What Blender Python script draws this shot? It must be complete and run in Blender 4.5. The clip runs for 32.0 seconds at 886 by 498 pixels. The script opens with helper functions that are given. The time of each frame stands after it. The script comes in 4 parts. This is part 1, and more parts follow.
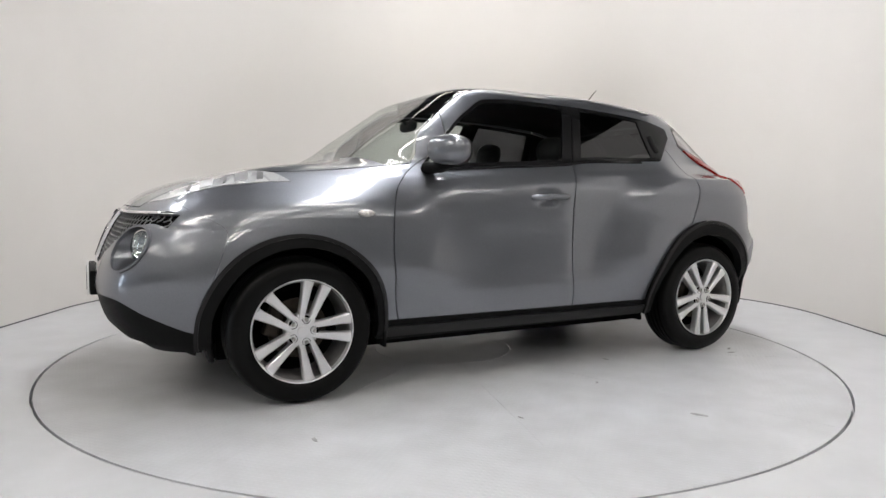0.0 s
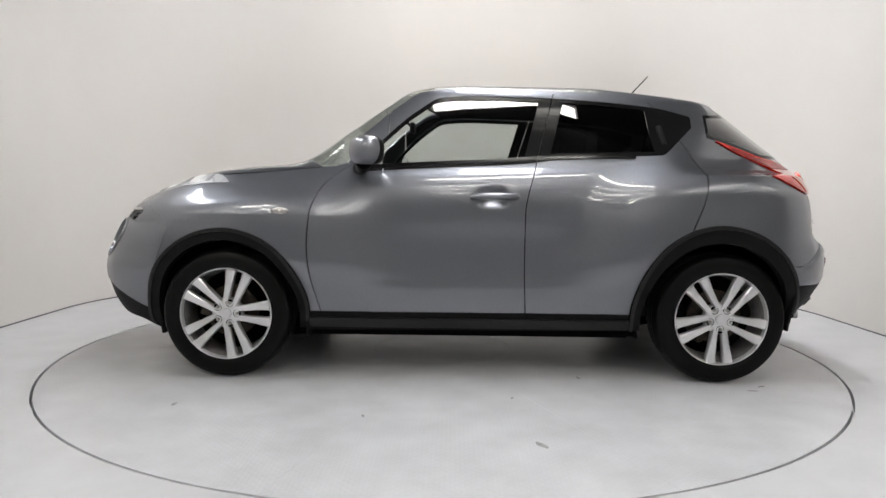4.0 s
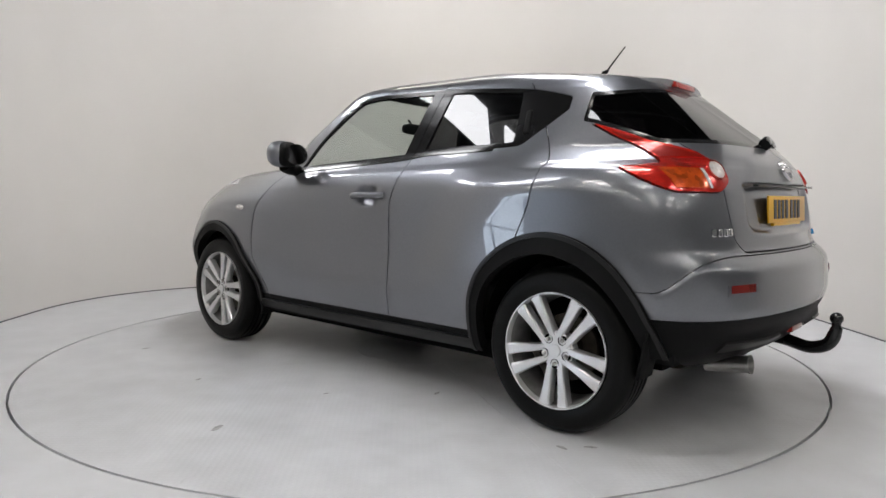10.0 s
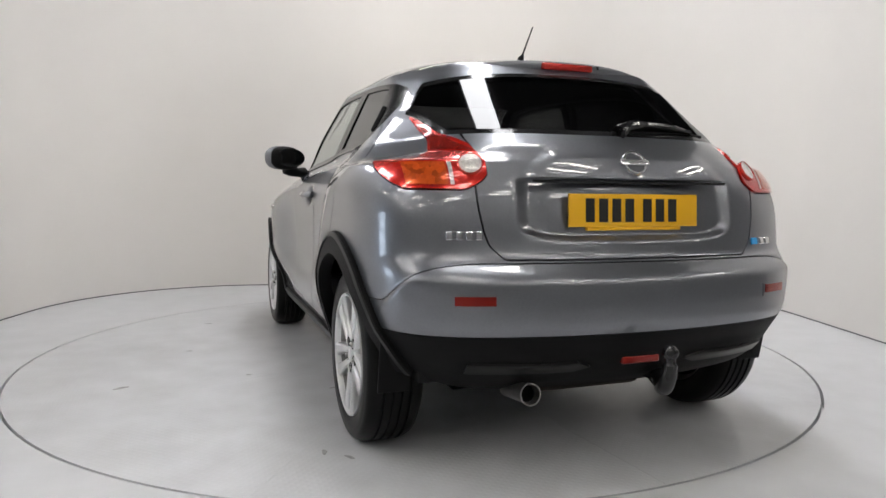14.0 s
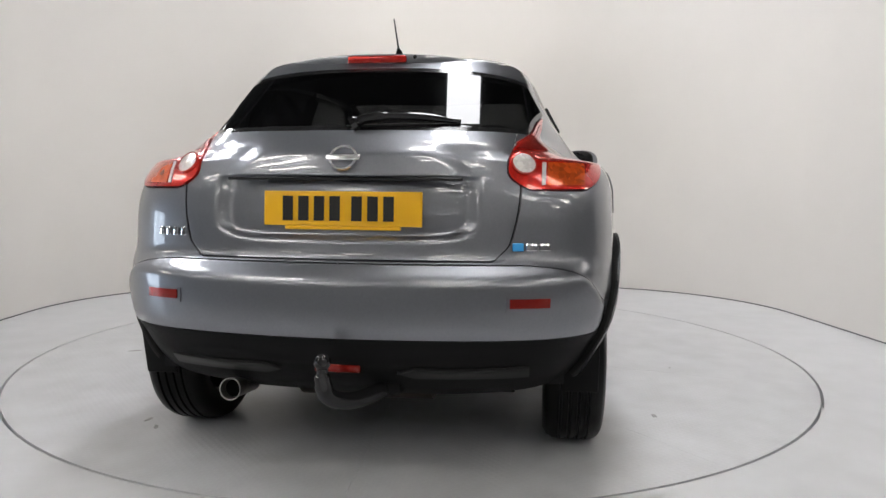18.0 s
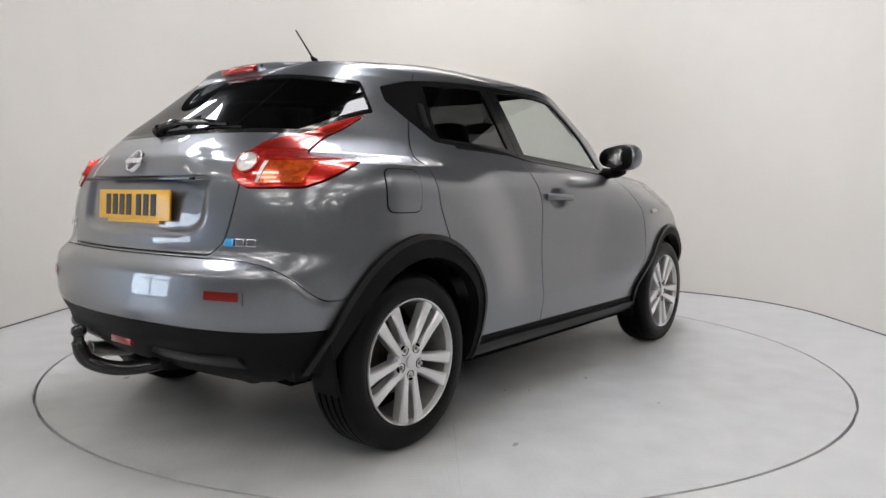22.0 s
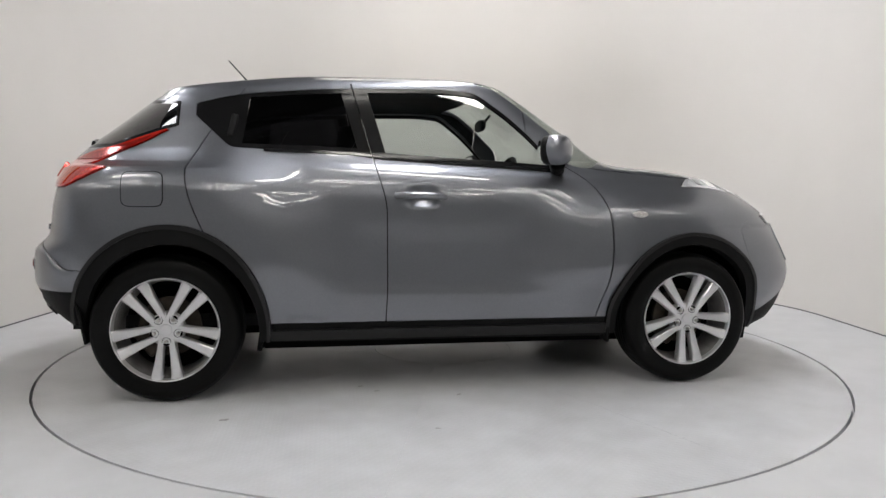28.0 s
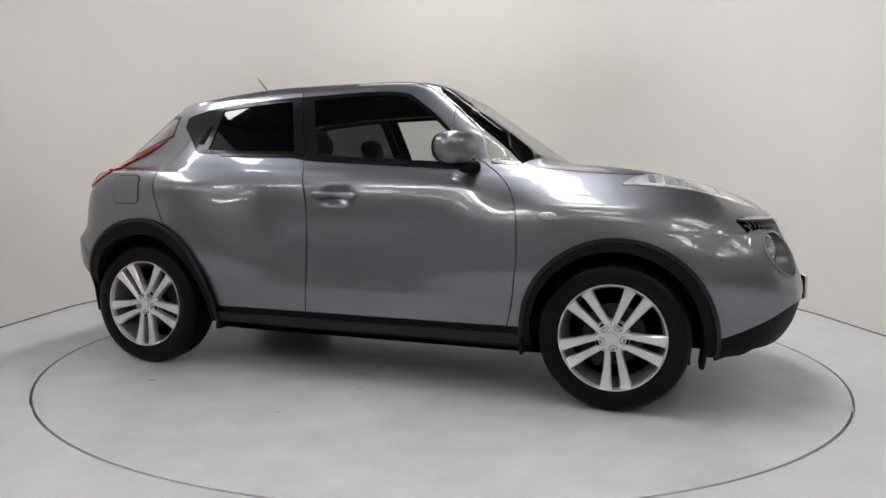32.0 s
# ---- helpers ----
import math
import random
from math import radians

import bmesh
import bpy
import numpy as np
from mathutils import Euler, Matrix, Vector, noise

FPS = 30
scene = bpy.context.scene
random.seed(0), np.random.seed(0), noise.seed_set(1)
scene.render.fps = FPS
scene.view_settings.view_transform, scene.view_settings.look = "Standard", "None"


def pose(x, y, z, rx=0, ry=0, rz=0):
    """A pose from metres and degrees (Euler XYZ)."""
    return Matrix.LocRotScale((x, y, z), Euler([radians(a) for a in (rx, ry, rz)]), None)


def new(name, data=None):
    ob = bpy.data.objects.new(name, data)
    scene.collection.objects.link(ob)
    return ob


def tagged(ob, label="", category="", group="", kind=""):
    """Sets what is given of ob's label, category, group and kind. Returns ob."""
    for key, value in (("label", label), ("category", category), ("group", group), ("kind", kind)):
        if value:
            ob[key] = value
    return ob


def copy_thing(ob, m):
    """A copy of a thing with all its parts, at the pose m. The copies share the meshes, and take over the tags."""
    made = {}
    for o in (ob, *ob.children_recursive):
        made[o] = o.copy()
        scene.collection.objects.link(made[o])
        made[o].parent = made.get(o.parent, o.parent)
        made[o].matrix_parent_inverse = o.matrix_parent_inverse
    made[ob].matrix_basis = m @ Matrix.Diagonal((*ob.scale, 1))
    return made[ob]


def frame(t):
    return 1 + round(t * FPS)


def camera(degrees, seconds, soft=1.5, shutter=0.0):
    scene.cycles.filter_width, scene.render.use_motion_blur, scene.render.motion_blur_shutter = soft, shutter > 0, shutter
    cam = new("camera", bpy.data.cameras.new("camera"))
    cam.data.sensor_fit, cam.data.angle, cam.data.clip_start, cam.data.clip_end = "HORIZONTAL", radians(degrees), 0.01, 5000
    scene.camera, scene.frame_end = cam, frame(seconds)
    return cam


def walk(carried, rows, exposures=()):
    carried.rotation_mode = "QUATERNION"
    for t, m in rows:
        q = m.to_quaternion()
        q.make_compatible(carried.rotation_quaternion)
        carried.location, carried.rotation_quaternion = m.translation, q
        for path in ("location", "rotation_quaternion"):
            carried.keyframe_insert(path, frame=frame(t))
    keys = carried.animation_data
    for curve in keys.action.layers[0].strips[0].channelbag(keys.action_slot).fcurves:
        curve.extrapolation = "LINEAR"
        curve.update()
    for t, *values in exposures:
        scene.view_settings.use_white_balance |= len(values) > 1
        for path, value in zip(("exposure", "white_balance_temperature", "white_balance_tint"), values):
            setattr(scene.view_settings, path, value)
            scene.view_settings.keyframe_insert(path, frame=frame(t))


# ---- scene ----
cam = camera(65.96, 32.0)

# the camera stands on a tripod and is only panned a little
EYE = (0.0, -4.215, 0.955)
PAN = [(0.0, 0.04), (9.75, 0.04), (9.9, -0.76), (10.0, -1.42), (10.1, -1.8), (10.3, -1.95), (20.2, -1.95),
       (20.4, -1.7), (20.5, -1.1), (20.6, -0.17), (20.75, 0.26), (22.0, 0.26), (24.5, 0.41), (26.5, 1.2),
       (26.9, 1.12), (27.1, 0.66), (27.3, 0.3), (27.5, 0.02), (28.0, 0.04), (32.0, 0.04)]
walk(cam, [(t, Matrix.Translation(EYE) @ Matrix.Rotation(radians(a), 4, "Z") @ pose(0, 0, 0, 90 - 4.586) @ pose(0, 0, 0, 0, 0, 0.542))
           for t, a in PAN],
     [(0.0, 0.06), (3.0, 0.06), (6.0, -0.05), (9.0, -0.09), (11.0, -0.22), (13.0, -0.07), (17.0, -0.08), (19.0, -0.04), (24.0, -0.08), (28.0, -0.12), (32.0, -0.22)])


def turn(t):
    """Angle of the turntable in degrees."""
    return 27.559 - 7.096 * t + 0.000975 * t * t


CAR_X, CAR_Y = -0.161, -0.100     # the car's place on the turntable

# ---- light ----
world = bpy.data.worlds.new("world")
scene.world = world
world.use_nodes = True
world.node_tree.nodes["Background"].inputs[0].default_value = (0.6, 0.65, 0.7, 1)
world.node_tree.nodes["Background"].inputs[1].default_value = 0.05


def area_lamp(name, x, y, z, sx, sy, power, colour=(1, 1, 1)):
    data = bpy.data.lights.new(name, "AREA")
    data.shape, data.size, data.size_y, data.energy, data.color = "RECTANGLE", sx, sy, power, colour
    ob = new(name, data)
    ob.matrix_world = pose(x, y, z)
    return ob


# ---- materials ----
def material(name, colour, rough=0.5, metal=0.0, coat=0.0, emit=0.0, alpha=1.0, trans=0.0, vary=0.0, vscale=8.0, bump=0.0, bscale=60.0, stretch=(1, 1, 1), spec=0.5, ior=1.45, coord="Object"):
    m = bpy.data.materials.new(name)
    m.use_nodes = True
    nt = m.node_tree
    b = nt.nodes["Principled BSDF"]
    b.inputs["Base Color"].default_value = (*colour, 1)
    b.inputs["Roughness"].default_value = rough
    b.inputs["Metallic"].default_value = metal
    b.inputs["Coat Weight"].default_value = coat
    b.inputs["Coat Roughness"].default_value = 0.03
    b.inputs["Transmission Weight"].default_value = trans
    b.inputs["IOR"].default_value = ior
    b.inputs["Specular IOR Level"].default_value = spec
    if emit:
        b.inputs["Emission Color"].default_value = (*colour, 1)
        b.inputs["Emission Strength"].default_value = emit
    if vary or bump:
        tc = nt.nodes.new("ShaderNodeTexCoord")
        mp = nt.nodes.new("ShaderNodeMapping")
        mp.inputs["Scale"].default_value = stretch
        nt.links.new(tc.outputs[coord], mp.inputs[0])
    if vary:
        n1 = nt.nodes.new("ShaderNodeTexNoise")
        n1.inputs["Scale"].default_value = vscale
        n1.inputs["Detail"].default_value = 6
        n2 = nt.nodes.new("ShaderNodeTexNoise")
        n2.inputs["Scale"].default_value = vscale * 0.13
        n2.inputs["Detail"].default_value = 3
        nt.links.new(mp.outputs[0], n1.inputs[0])
        nt.links.new(mp.outputs[0], n2.inputs[0])
        add = nt.nodes.new("ShaderNodeMath")
        add.operation = "ADD"
        nt.links.new(n1.outputs[0], add.inputs[0])
        nt.links.new(n2.outputs[0], add.inputs[1])
        ramp = nt.nodes.new("ShaderNodeMapRange")
        ramp.inputs["From Min"].default_value, ramp.inputs["From Max"].default_value = 0.7, 1.3
        ramp.inputs["To Min"].default_value, ramp.inputs["To Max"].default_value = 1 - vary, 1 + vary
        nt.links.new(add.outputs[0], ramp.inputs[0])
        mul = nt.nodes.new("ShaderNodeVectorMath")
        mul.operation = "SCALE"
        mul.inputs[0].default_value = colour
        nt.links.new(ramp.outputs[0], mul.inputs["Scale"])
        nt.links.new(mul.outputs[0], b.inputs["Base Color"])
    if bump:
        n3 = nt.nodes.new("ShaderNodeTexNoise")
        n3.inputs["Scale"].default_value = bscale
        n3.inputs["Detail"].default_value = 4
        nt.links.new(mp.outputs[0], n3.inputs[0])
        bp = nt.nodes.new("ShaderNodeBump")
        bp.inputs["Strength"].default_value = bump
        bp.inputs["Distance"].default_value = 0.004
        nt.links.new(n3.outputs[0], bp.inputs["Height"])
        nt.links.new(bp.outputs[0], b.inputs["Normal"])
    return m


M_PAINT = material("grey_metallic_paint", (0.178, 0.186, 0.206), 0.37, 0.88, 1.0, vary=0.05, vscale=900, coord="Object")
M_PAINT.node_tree.nodes["Principled BSDF"].inputs["Coat IOR"].default_value = 1.56
M_BLACK = material("black_textured_plastic", (0.006, 0.006, 0.0063), 0.55, spec=0.13, bump=0.15, bscale=700)
M_GLOSS = material("gloss_black_trim", (0.012, 0.012, 0.013), 0.12)
M_RUBBER = material("tyre_rubber", (0.003, 0.003, 0.003), 0.36, bump=0.15, bscale=200, spec=0.16)
M_ALLOY = material("silver_alloy", (0.74, 0.74, 0.75), 0.33, 0.75, 0.4)
M_BARREL = material("shaded_alloy", (0.26, 0.255, 0.25), 0.5, 0.6, vary=0.2, vscale=30)
M_WORN = material("dull_brake_iron", (0.07, 0.058, 0.048), 0.55, 0.7, vary=0.35, vscale=30)
M_STEEL = material("brushed_steel", (0.5, 0.49, 0.47), 0.35, 1.0, vary=0.15, vscale=40)
M_MESH = material("grey_grille_plastic", (0.16, 0.16, 0.165), 0.4)
M_CHROME = material("chrome", (0.8, 0.8, 0.82), 0.06, 1.0)
M_BADGE = material("polished_badge_metal", (0.82, 0.82, 0.83), 0.2, 0.8)
# near-black: the shade of gaps and hollows is put into this colour
M_DARK = material("cavity_shade_black", (0.003, 0.003, 0.003), 0.9, spec=0.05)
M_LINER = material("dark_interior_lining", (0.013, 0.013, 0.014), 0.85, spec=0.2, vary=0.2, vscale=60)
M_FABRIC = material("black_seat_fabric", (0.022, 0.022, 0.024), 0.9, vary=0.3, vscale=150, bump=0.3, bscale=400)
M_RED = material("red_lamp_lens", (0.52, 0.014, 0.007), 0.22, metal=0.5, coat=1.0)
M_AMBER = material("amber_lamp_lens", (0.60, 0.082, 0.010), 0.22, metal=0.4, coat=1.0)
M_CLEAR = material("clear_lamp_lens", (0.80, 0.81, 0.83), 0.22, metal=0.35, coat=1.0)


def faceted(m, scale, lo, hi, relief=0.3):
    """Moulded prisms inside a lamp lens: bright and dark cells with relief."""
    nt = m.node_tree
    b = nt.nodes["Principled BSDF"]
    tc = nt.nodes.new("ShaderNodeTexCoord")
    vo = nt.nodes.new("ShaderNodeTexVoronoi")
    vo.inputs["Scale"].default_value = scale
    nt.links.new(tc.outputs["Object"], vo.inputs["Vector"])
    rp = nt.nodes.new("ShaderNodeMapRange")
    rp.inputs["To Min"].default_value, rp.inputs["To Max"].default_value = lo, hi
    sp = nt.nodes.new("ShaderNodeSeparateColor")
    nt.links.new(vo.outputs["Color"], sp.inputs[0])
    nt.links.new(sp.outputs[0], rp.inputs[0])
    mul = nt.nodes.new("ShaderNodeVectorMath")
    mul.operation = "SCALE"
    mul.inputs[0].default_value = b.inputs["Base Color"].default_value[:3]
    nt.links.new(rp.outputs[0], mul.inputs["Scale"])
    nt.links.new(mul.outputs[0], b.inputs["Base Color"])
    bp = nt.nodes.new("ShaderNodeBump")
    bp.inputs["Strength"].default_value, bp.inputs["Distance"].default_value = relief, 0.004
    nt.links.new(vo.outputs["Distance"], bp.inputs["Height"])
    nt.links.new(bp.outputs[0], b.inputs["Normal"])


M_FACET = material("faceted_lamp_reflector", (0.92, 0.92, 0.94), 0.10, 1.0)
faceted(M_FACET, 34, 0.75, 1.05, 0.5)
faceted(M_RED, 70, 0.85, 1.1, 0.05)
faceted(M_AMBER, 60, 0.6, 1.2, 0.08)
faceted(M_CLEAR, 24, 0.7, 1.05)
M_FROST = material("frosted_clear_lens", (0.62, 0.60, 0.58), 0.2, metal=0.3, coat=1.0)
faceted(M_FROST, 120, 0.8, 1.05)
M_MAROON = material("deep_red_lens", (0.26, 0.010, 0.005), 0.2, metal=0.5, coat=0.6)
M_YELLOW = material("yellow_plate", (0.80, 0.43, 0.012), 0.35, coat=0.3)
M_WHITE = material("white_paint", (0.78, 0.78, 0.76), 0.5)
M_PINK = material("pale_red_lens", (0.62, 0.05, 0.035), 0.2, metal=0.6, coat=0.5)
M_BLUE = material("blue_badge", (0.05, 0.35, 0.75), 0.2, coat=1.0)
M_BAR = material("black_print", (0.015, 0.015, 0.015), 0.4)


def glass(name, tint, mix):
    """Thin window glass: tinted see-through with a clear reflection."""
    m = bpy.data.materials.new(name)
    m.use_nodes = True
    nt = m.node_tree
    nt.nodes.remove(nt.nodes["Principled BSDF"])
    out = nt.nodes["Material Output"]
    tr = nt.nodes.new("ShaderNodeBsdfTransparent")
    tr.inputs[0].default_value = (*tint, 1)
    gl = nt.nodes.new("ShaderNodeBsdfGlossy")
    gl.inputs["Roughness"].default_value = 0.01
    lw = nt.nodes.new("ShaderNodeLayerWeight")
    lw.inputs[0].default_value = 0.5
    pw = nt.nodes.new("ShaderNodeMath")
    pw.operation, pw.inputs[1].default_value = "POWER", 5.0
    nt.links.new(lw.outputs["Facing"], pw.inputs[0])
    fr = nt.nodes.new("ShaderNodeMath")
    fr.operation, fr.inputs[1].default_value, fr.inputs[2].default_value = "MULTIPLY_ADD", 0.9 - mix, mix
    nt.links.new(pw.outputs[0], fr.inputs[0])
    mx = nt.nodes.new("ShaderNodeMixShader")
    nt.links.new(fr.outputs[0], mx.inputs[0])
    nt.links.new(tr.outputs[0], mx.inputs[1])
    nt.links.new(gl.outputs[0], mx.inputs[2])
    nt.links.new(mx.outputs[0], out.inputs[0])
    return m


M_GLASS = glass("window_glass", (0.80, 0.84, 0.82), 0.07)
M_REARGLASS = glass("tinted_rear_glass", (0.035, 0.035, 0.037), 0.045)
M_FRAME = material("gloss_black_window_trim", (0.008, 0.008, 0.0085), 0.16, spec=0.22)
M_SATIN = material("satin_black_moulding", (0.011, 0.011, 0.0115), 0.36, spec=0.35)
M_PRIVACY = glass("privacy_glass", (0.08, 0.08, 0.085), 0.065)

M_FLOOR = material("painted_grey_floor", (0.525, 0.53, 0.545), 0.35, vary=0.07, vscale=5, bump=0.03, bscale=30, spec=0.3)
M_DISC = material("painted_turntable_steel", (0.465, 0.470, 0.492), 0.32, vary=0.05, vscale=7, bump=0.03, bscale=30)
M_SCUFF = material("scuff_rubber", (0.33, 0.33, 0.33), 0.6, vary=0.3, vscale=90)
M_PLATE = material("painted_tread_plate", (0.51, 0.516, 0.533), 0.28, vary=0.11, vscale=5, spec=0.3)


def tread_relief(m):
    """Raised lozenges of tread plate, in two crossed directions."""
    nt = m.node_tree
    tc = nt.nodes.new("ShaderNodeTexCoord")
    heights = []
    for ang in (45, -45):
        mp = nt.nodes.new("ShaderNodeMapping")
        mp.inputs["Rotation"].default_value = (0, 0, radians(ang))
        nt.links.new(tc.outputs["Object"], mp.inputs[0])
        br = nt.nodes.new("ShaderNodeTexBrick")
        br.offset = 0.5
        br.inputs["Scale"].default_value = 1.0
        br.inputs["Brick Width"].default_value, br.inputs["Row Height"].default_value = 0.05, 0.025
        br.inputs["Mortar Size"].default_value, br.inputs["Mortar Smooth"].default_value = 0.009, 0.6
        br.inputs["Color1"].default_value = br.inputs["Color2"].default_value = (1, 1, 1, 1)
        br.inputs["Mortar"].default_value = (0, 0, 0, 1)
        nt.links.new(mp.outputs[0], br.inputs[0])
        heights.append(br)
    mx = nt.nodes.new("ShaderNodeMath")
    mx.operation = "MULTIPLY"
    nt.links.new(heights[0].outputs[0], mx.inputs[0])
    nt.links.new(heights[1].outputs[0], mx.inputs[1])
    bp = nt.nodes.new("ShaderNodeBump")
    bp.inputs["Strength"].default_value, bp.inputs["Distance"].default_value = 0.20, 0.002
    nt.links.new(mx.outputs[0], bp.inputs["Height"])
    nt.links.new(bp.outputs[0], nt.nodes["Principled BSDF"].inputs["Normal"])


tread_relief(M_PLATE)
M_WALL = material("white_studio_wall", (0.69, 0.668, 0.642), 0.7, vary=0.02, vscale=2)
M_ROOF = material("dark_roof_sheet", (0.05, 0.052, 0.055), 0.7, vary=0.2, vscale=3)
M_CLAD = material("grey_wall_cladding", (0.15, 0.152, 0.156), 0.6, vary=0.1, vscale=3)
M_BEAM = material("steel_beam_paint", (0.10, 0.10, 0.11), 0.5, vary=0.1)
M_DAY = material("daylit_pane", (0.74, 0.86, 1.0), 0.3, emit=6.0)
M_TUBE = material("lit_lamp_tube", (1.0, 0.96, 0.90), 0.5, emit=32.0)
M_SKY = material("skylight_sheet", (0.97, 0.97, 1.0), 0.5, emit=18.0)


# ---- mesh helpers ----
def mesh_object(name, verts, faces, mat, parent=None, normals=None, smooth=True):
    me = bpy.data.meshes.new(name)
    me.from_pydata([tuple(v) for v in verts], [], faces)
    me.materials.append(mat)
    if smooth:
        me.polygons.foreach_set("use_smooth", [True] * len(me.polygons))
    me.update()
    if normals is not None:
        me.normals_split_custom_set_from_vertices([tuple(n) for n in normals])
    ob = new(name, me)
    if parent is not None:
        ob.parent = parent
    return ob


def part(name, bm, mat, parent=None, label="", smooth=35):
    """Link a bmesh as one mesh object under a thing or part."""
    bmesh.ops.recalc_face_normals(bm, faces=bm.faces)
    me = bpy.data.meshes.new(name)
    bm.to_mesh(me)
    bm.free()
    me.materials.append(mat)
    if smooth:
        me.polygons.foreach_set("use_smooth", [True] * len(me.polygons))
        me.set_sharp_from_angle(angle=radians(smooth))
    ob = new(name, me)
    if parent is not None:
        ob.parent = parent
    if label:
        ob["label"] = label
    return ob


def box(bm, x0, x1, y0, y1, z0, z1, bevel=0.0, m=None):
    r = bmesh.ops.create_cube(bm, size=1.0)
    vs = r["verts"]
    bmesh.ops.transform(bm, verts=vs, matrix=Matrix.Translation(((x0 + x1) / 2, (y0 + y1) / 2, (z0 + z1) / 2)) @ Matrix.Diagonal((x1 - x0, y1 - y0, z1 - z0, 1)))
    if bevel:
        es = list({e for v in vs for e in v.link_edges})
        r2 = bmesh.ops.bevel(bm, geom=es, offset=bevel, segments=3, profile=0.5, affect="EDGES")
        vs = list({v for f in r2["faces"] for v in f.verts} | {v for v in vs if v.is_valid})
    if m is not None:
        bmesh.ops.transform(bm, verts=vs, matrix=m)
    return vs


def lathe(bm, profile, steps=48, axis="Y", centre=(0, 0, 0), closed=False):
    """Spin a profile of (radius, along) about an axis."""
    rings = []
    for r, h in profile:
        ring = []
        for k in range(steps):
            a = 2 * math.pi * k / steps
            c, s = r * math.cos(a), r * math.sin(a)
            p = (c, h, s) if axis == "Y" else (c, s, h) if axis == "Z" else (h, c, s)
            ring.append(bm.verts.new((p[0] + centre[0], p[1] + centre[1], p[2] + centre[2])))
        rings.append(ring)
    pairs = list(zip(rings, rings[1:])) + ([(rings[-1], rings[0])] if closed else [])
    for a, b in pairs:
        for k in range(steps):
            bm.faces.new((a[k], a[(k + 1) % steps], b[(k + 1) % steps], b[k]))
    return rings


def cap(bm, ring):
    bm.faces.new(ring)


def tube(bm, pts, radii, steps=12, caps=True):
    """A round bar along points."""
    pts = [Vector(p) for p in pts]
    if isinstance(radii, (int, float)):
        radii = [radii] * len(pts)
    rings, up = [], None
    for i, p in enumerate(pts):
        d = (pts[min(i + 1, len(pts) - 1)] - pts[max(i - 1, 0)]).normalized()
        if up is None:
            up = Vector((0, 0, 1)) if abs(d.z) < 0.9 else Vector((1, 0, 0))
        side = d.cross(up).normalized()
        up = side.cross(d).normalized()
        rings.append([bm.verts.new(p + radii[i] * (math.cos(a) * side + math.sin(a) * up)) for a in [2 * math.pi * k / steps for k in range(steps)]])
    for a, b in zip(rings, rings[1:]):
        for k in range(steps):
            bm.faces.new((a[k], a[(k + 1) % steps], b[(k + 1) % steps], b[k]))
    if caps:
        bm.faces.new(rings[0][::-1])
        bm.faces.new(rings[-1])


def curve_points(keys, n=40):
    """Smooth points through keys (Catmull-Rom)."""
    k = np.array(keys, float)
    k = np.vstack([2 * k[0] - k[1], k, 2 * k[-1] - k[-2]])
    out = []
    for u in np.linspace(0, len(keys) - 1, n):
        i = min(int(u), len(keys) - 2)
        f = u - i
        a, b, c, d = k[i:i + 4]
        out.append(0.5 * (2 * b + (c - a) * f + (2 * a - 5 * b + 4 * c - d) * f * f + (3 * b - a - 3 * c + d) * f ** 3))
    return np.array(out)


def smooth_keys(xs, ys):
    """Monotone cubic through keys: returns a function of arrays."""
    xs, ys = np.array(xs, float), np.array(ys, float)
    h, d = np.diff(xs), np.diff(ys) / np.diff(xs)
    m = np.zeros(len(xs))
    for i in range(1, len(xs) - 1):
        if d[i - 1] * d[i] > 0:
            w1, w2 = 2 * h[i] + h[i - 1], h[i] + 2 * h[i - 1]
            m[i] = (w1 + w2) / (w1 / d[i - 1] + w2 / d[i])
    m[0], m[-1] = d[0], d[-1]

    def f(x):
        x = np.clip(np.asarray(x, float), xs[0], xs[-1])
        i = np.clip(np.searchsorted(xs, x) - 1, 0, len(xs) - 2)
        t = (x - xs[i]) / h[i]
        return ((2 * t ** 3 - 3 * t ** 2 + 1) * ys[i] + (t ** 3 - 2 * t ** 2 + t) * h[i] * m[i]
                + (-2 * t ** 3 + 3 * t ** 2) * ys[i + 1] + (t ** 3 - t ** 2) * h[i] * m[i + 1])
    return f


# ---- the studio ----
HALF, BACK, RAD, WALL_H = 3.07, 2.86, 1.62, 3.05


def cove_outline(off=0.0, front=-1.6):
    pts = [(-HALF - off, front)]
    for a in np.linspace(180, 90, 25):
        pts.append((-HALF + RAD + (RAD + off) * math.cos(radians(a)), BACK - RAD + (RAD + off) * math.sin(radians(a))))
    for a in np.linspace(90, 0, 25):
        pts.append((HALF - RAD + (RAD + off) * math.cos(radians(a)), BACK - RAD + (RAD + off) * math.sin(radians(a))))
    pts.append((HALF + off, front))
    return pts


DOORWAY = (-3.4, -1.5, 2.25)


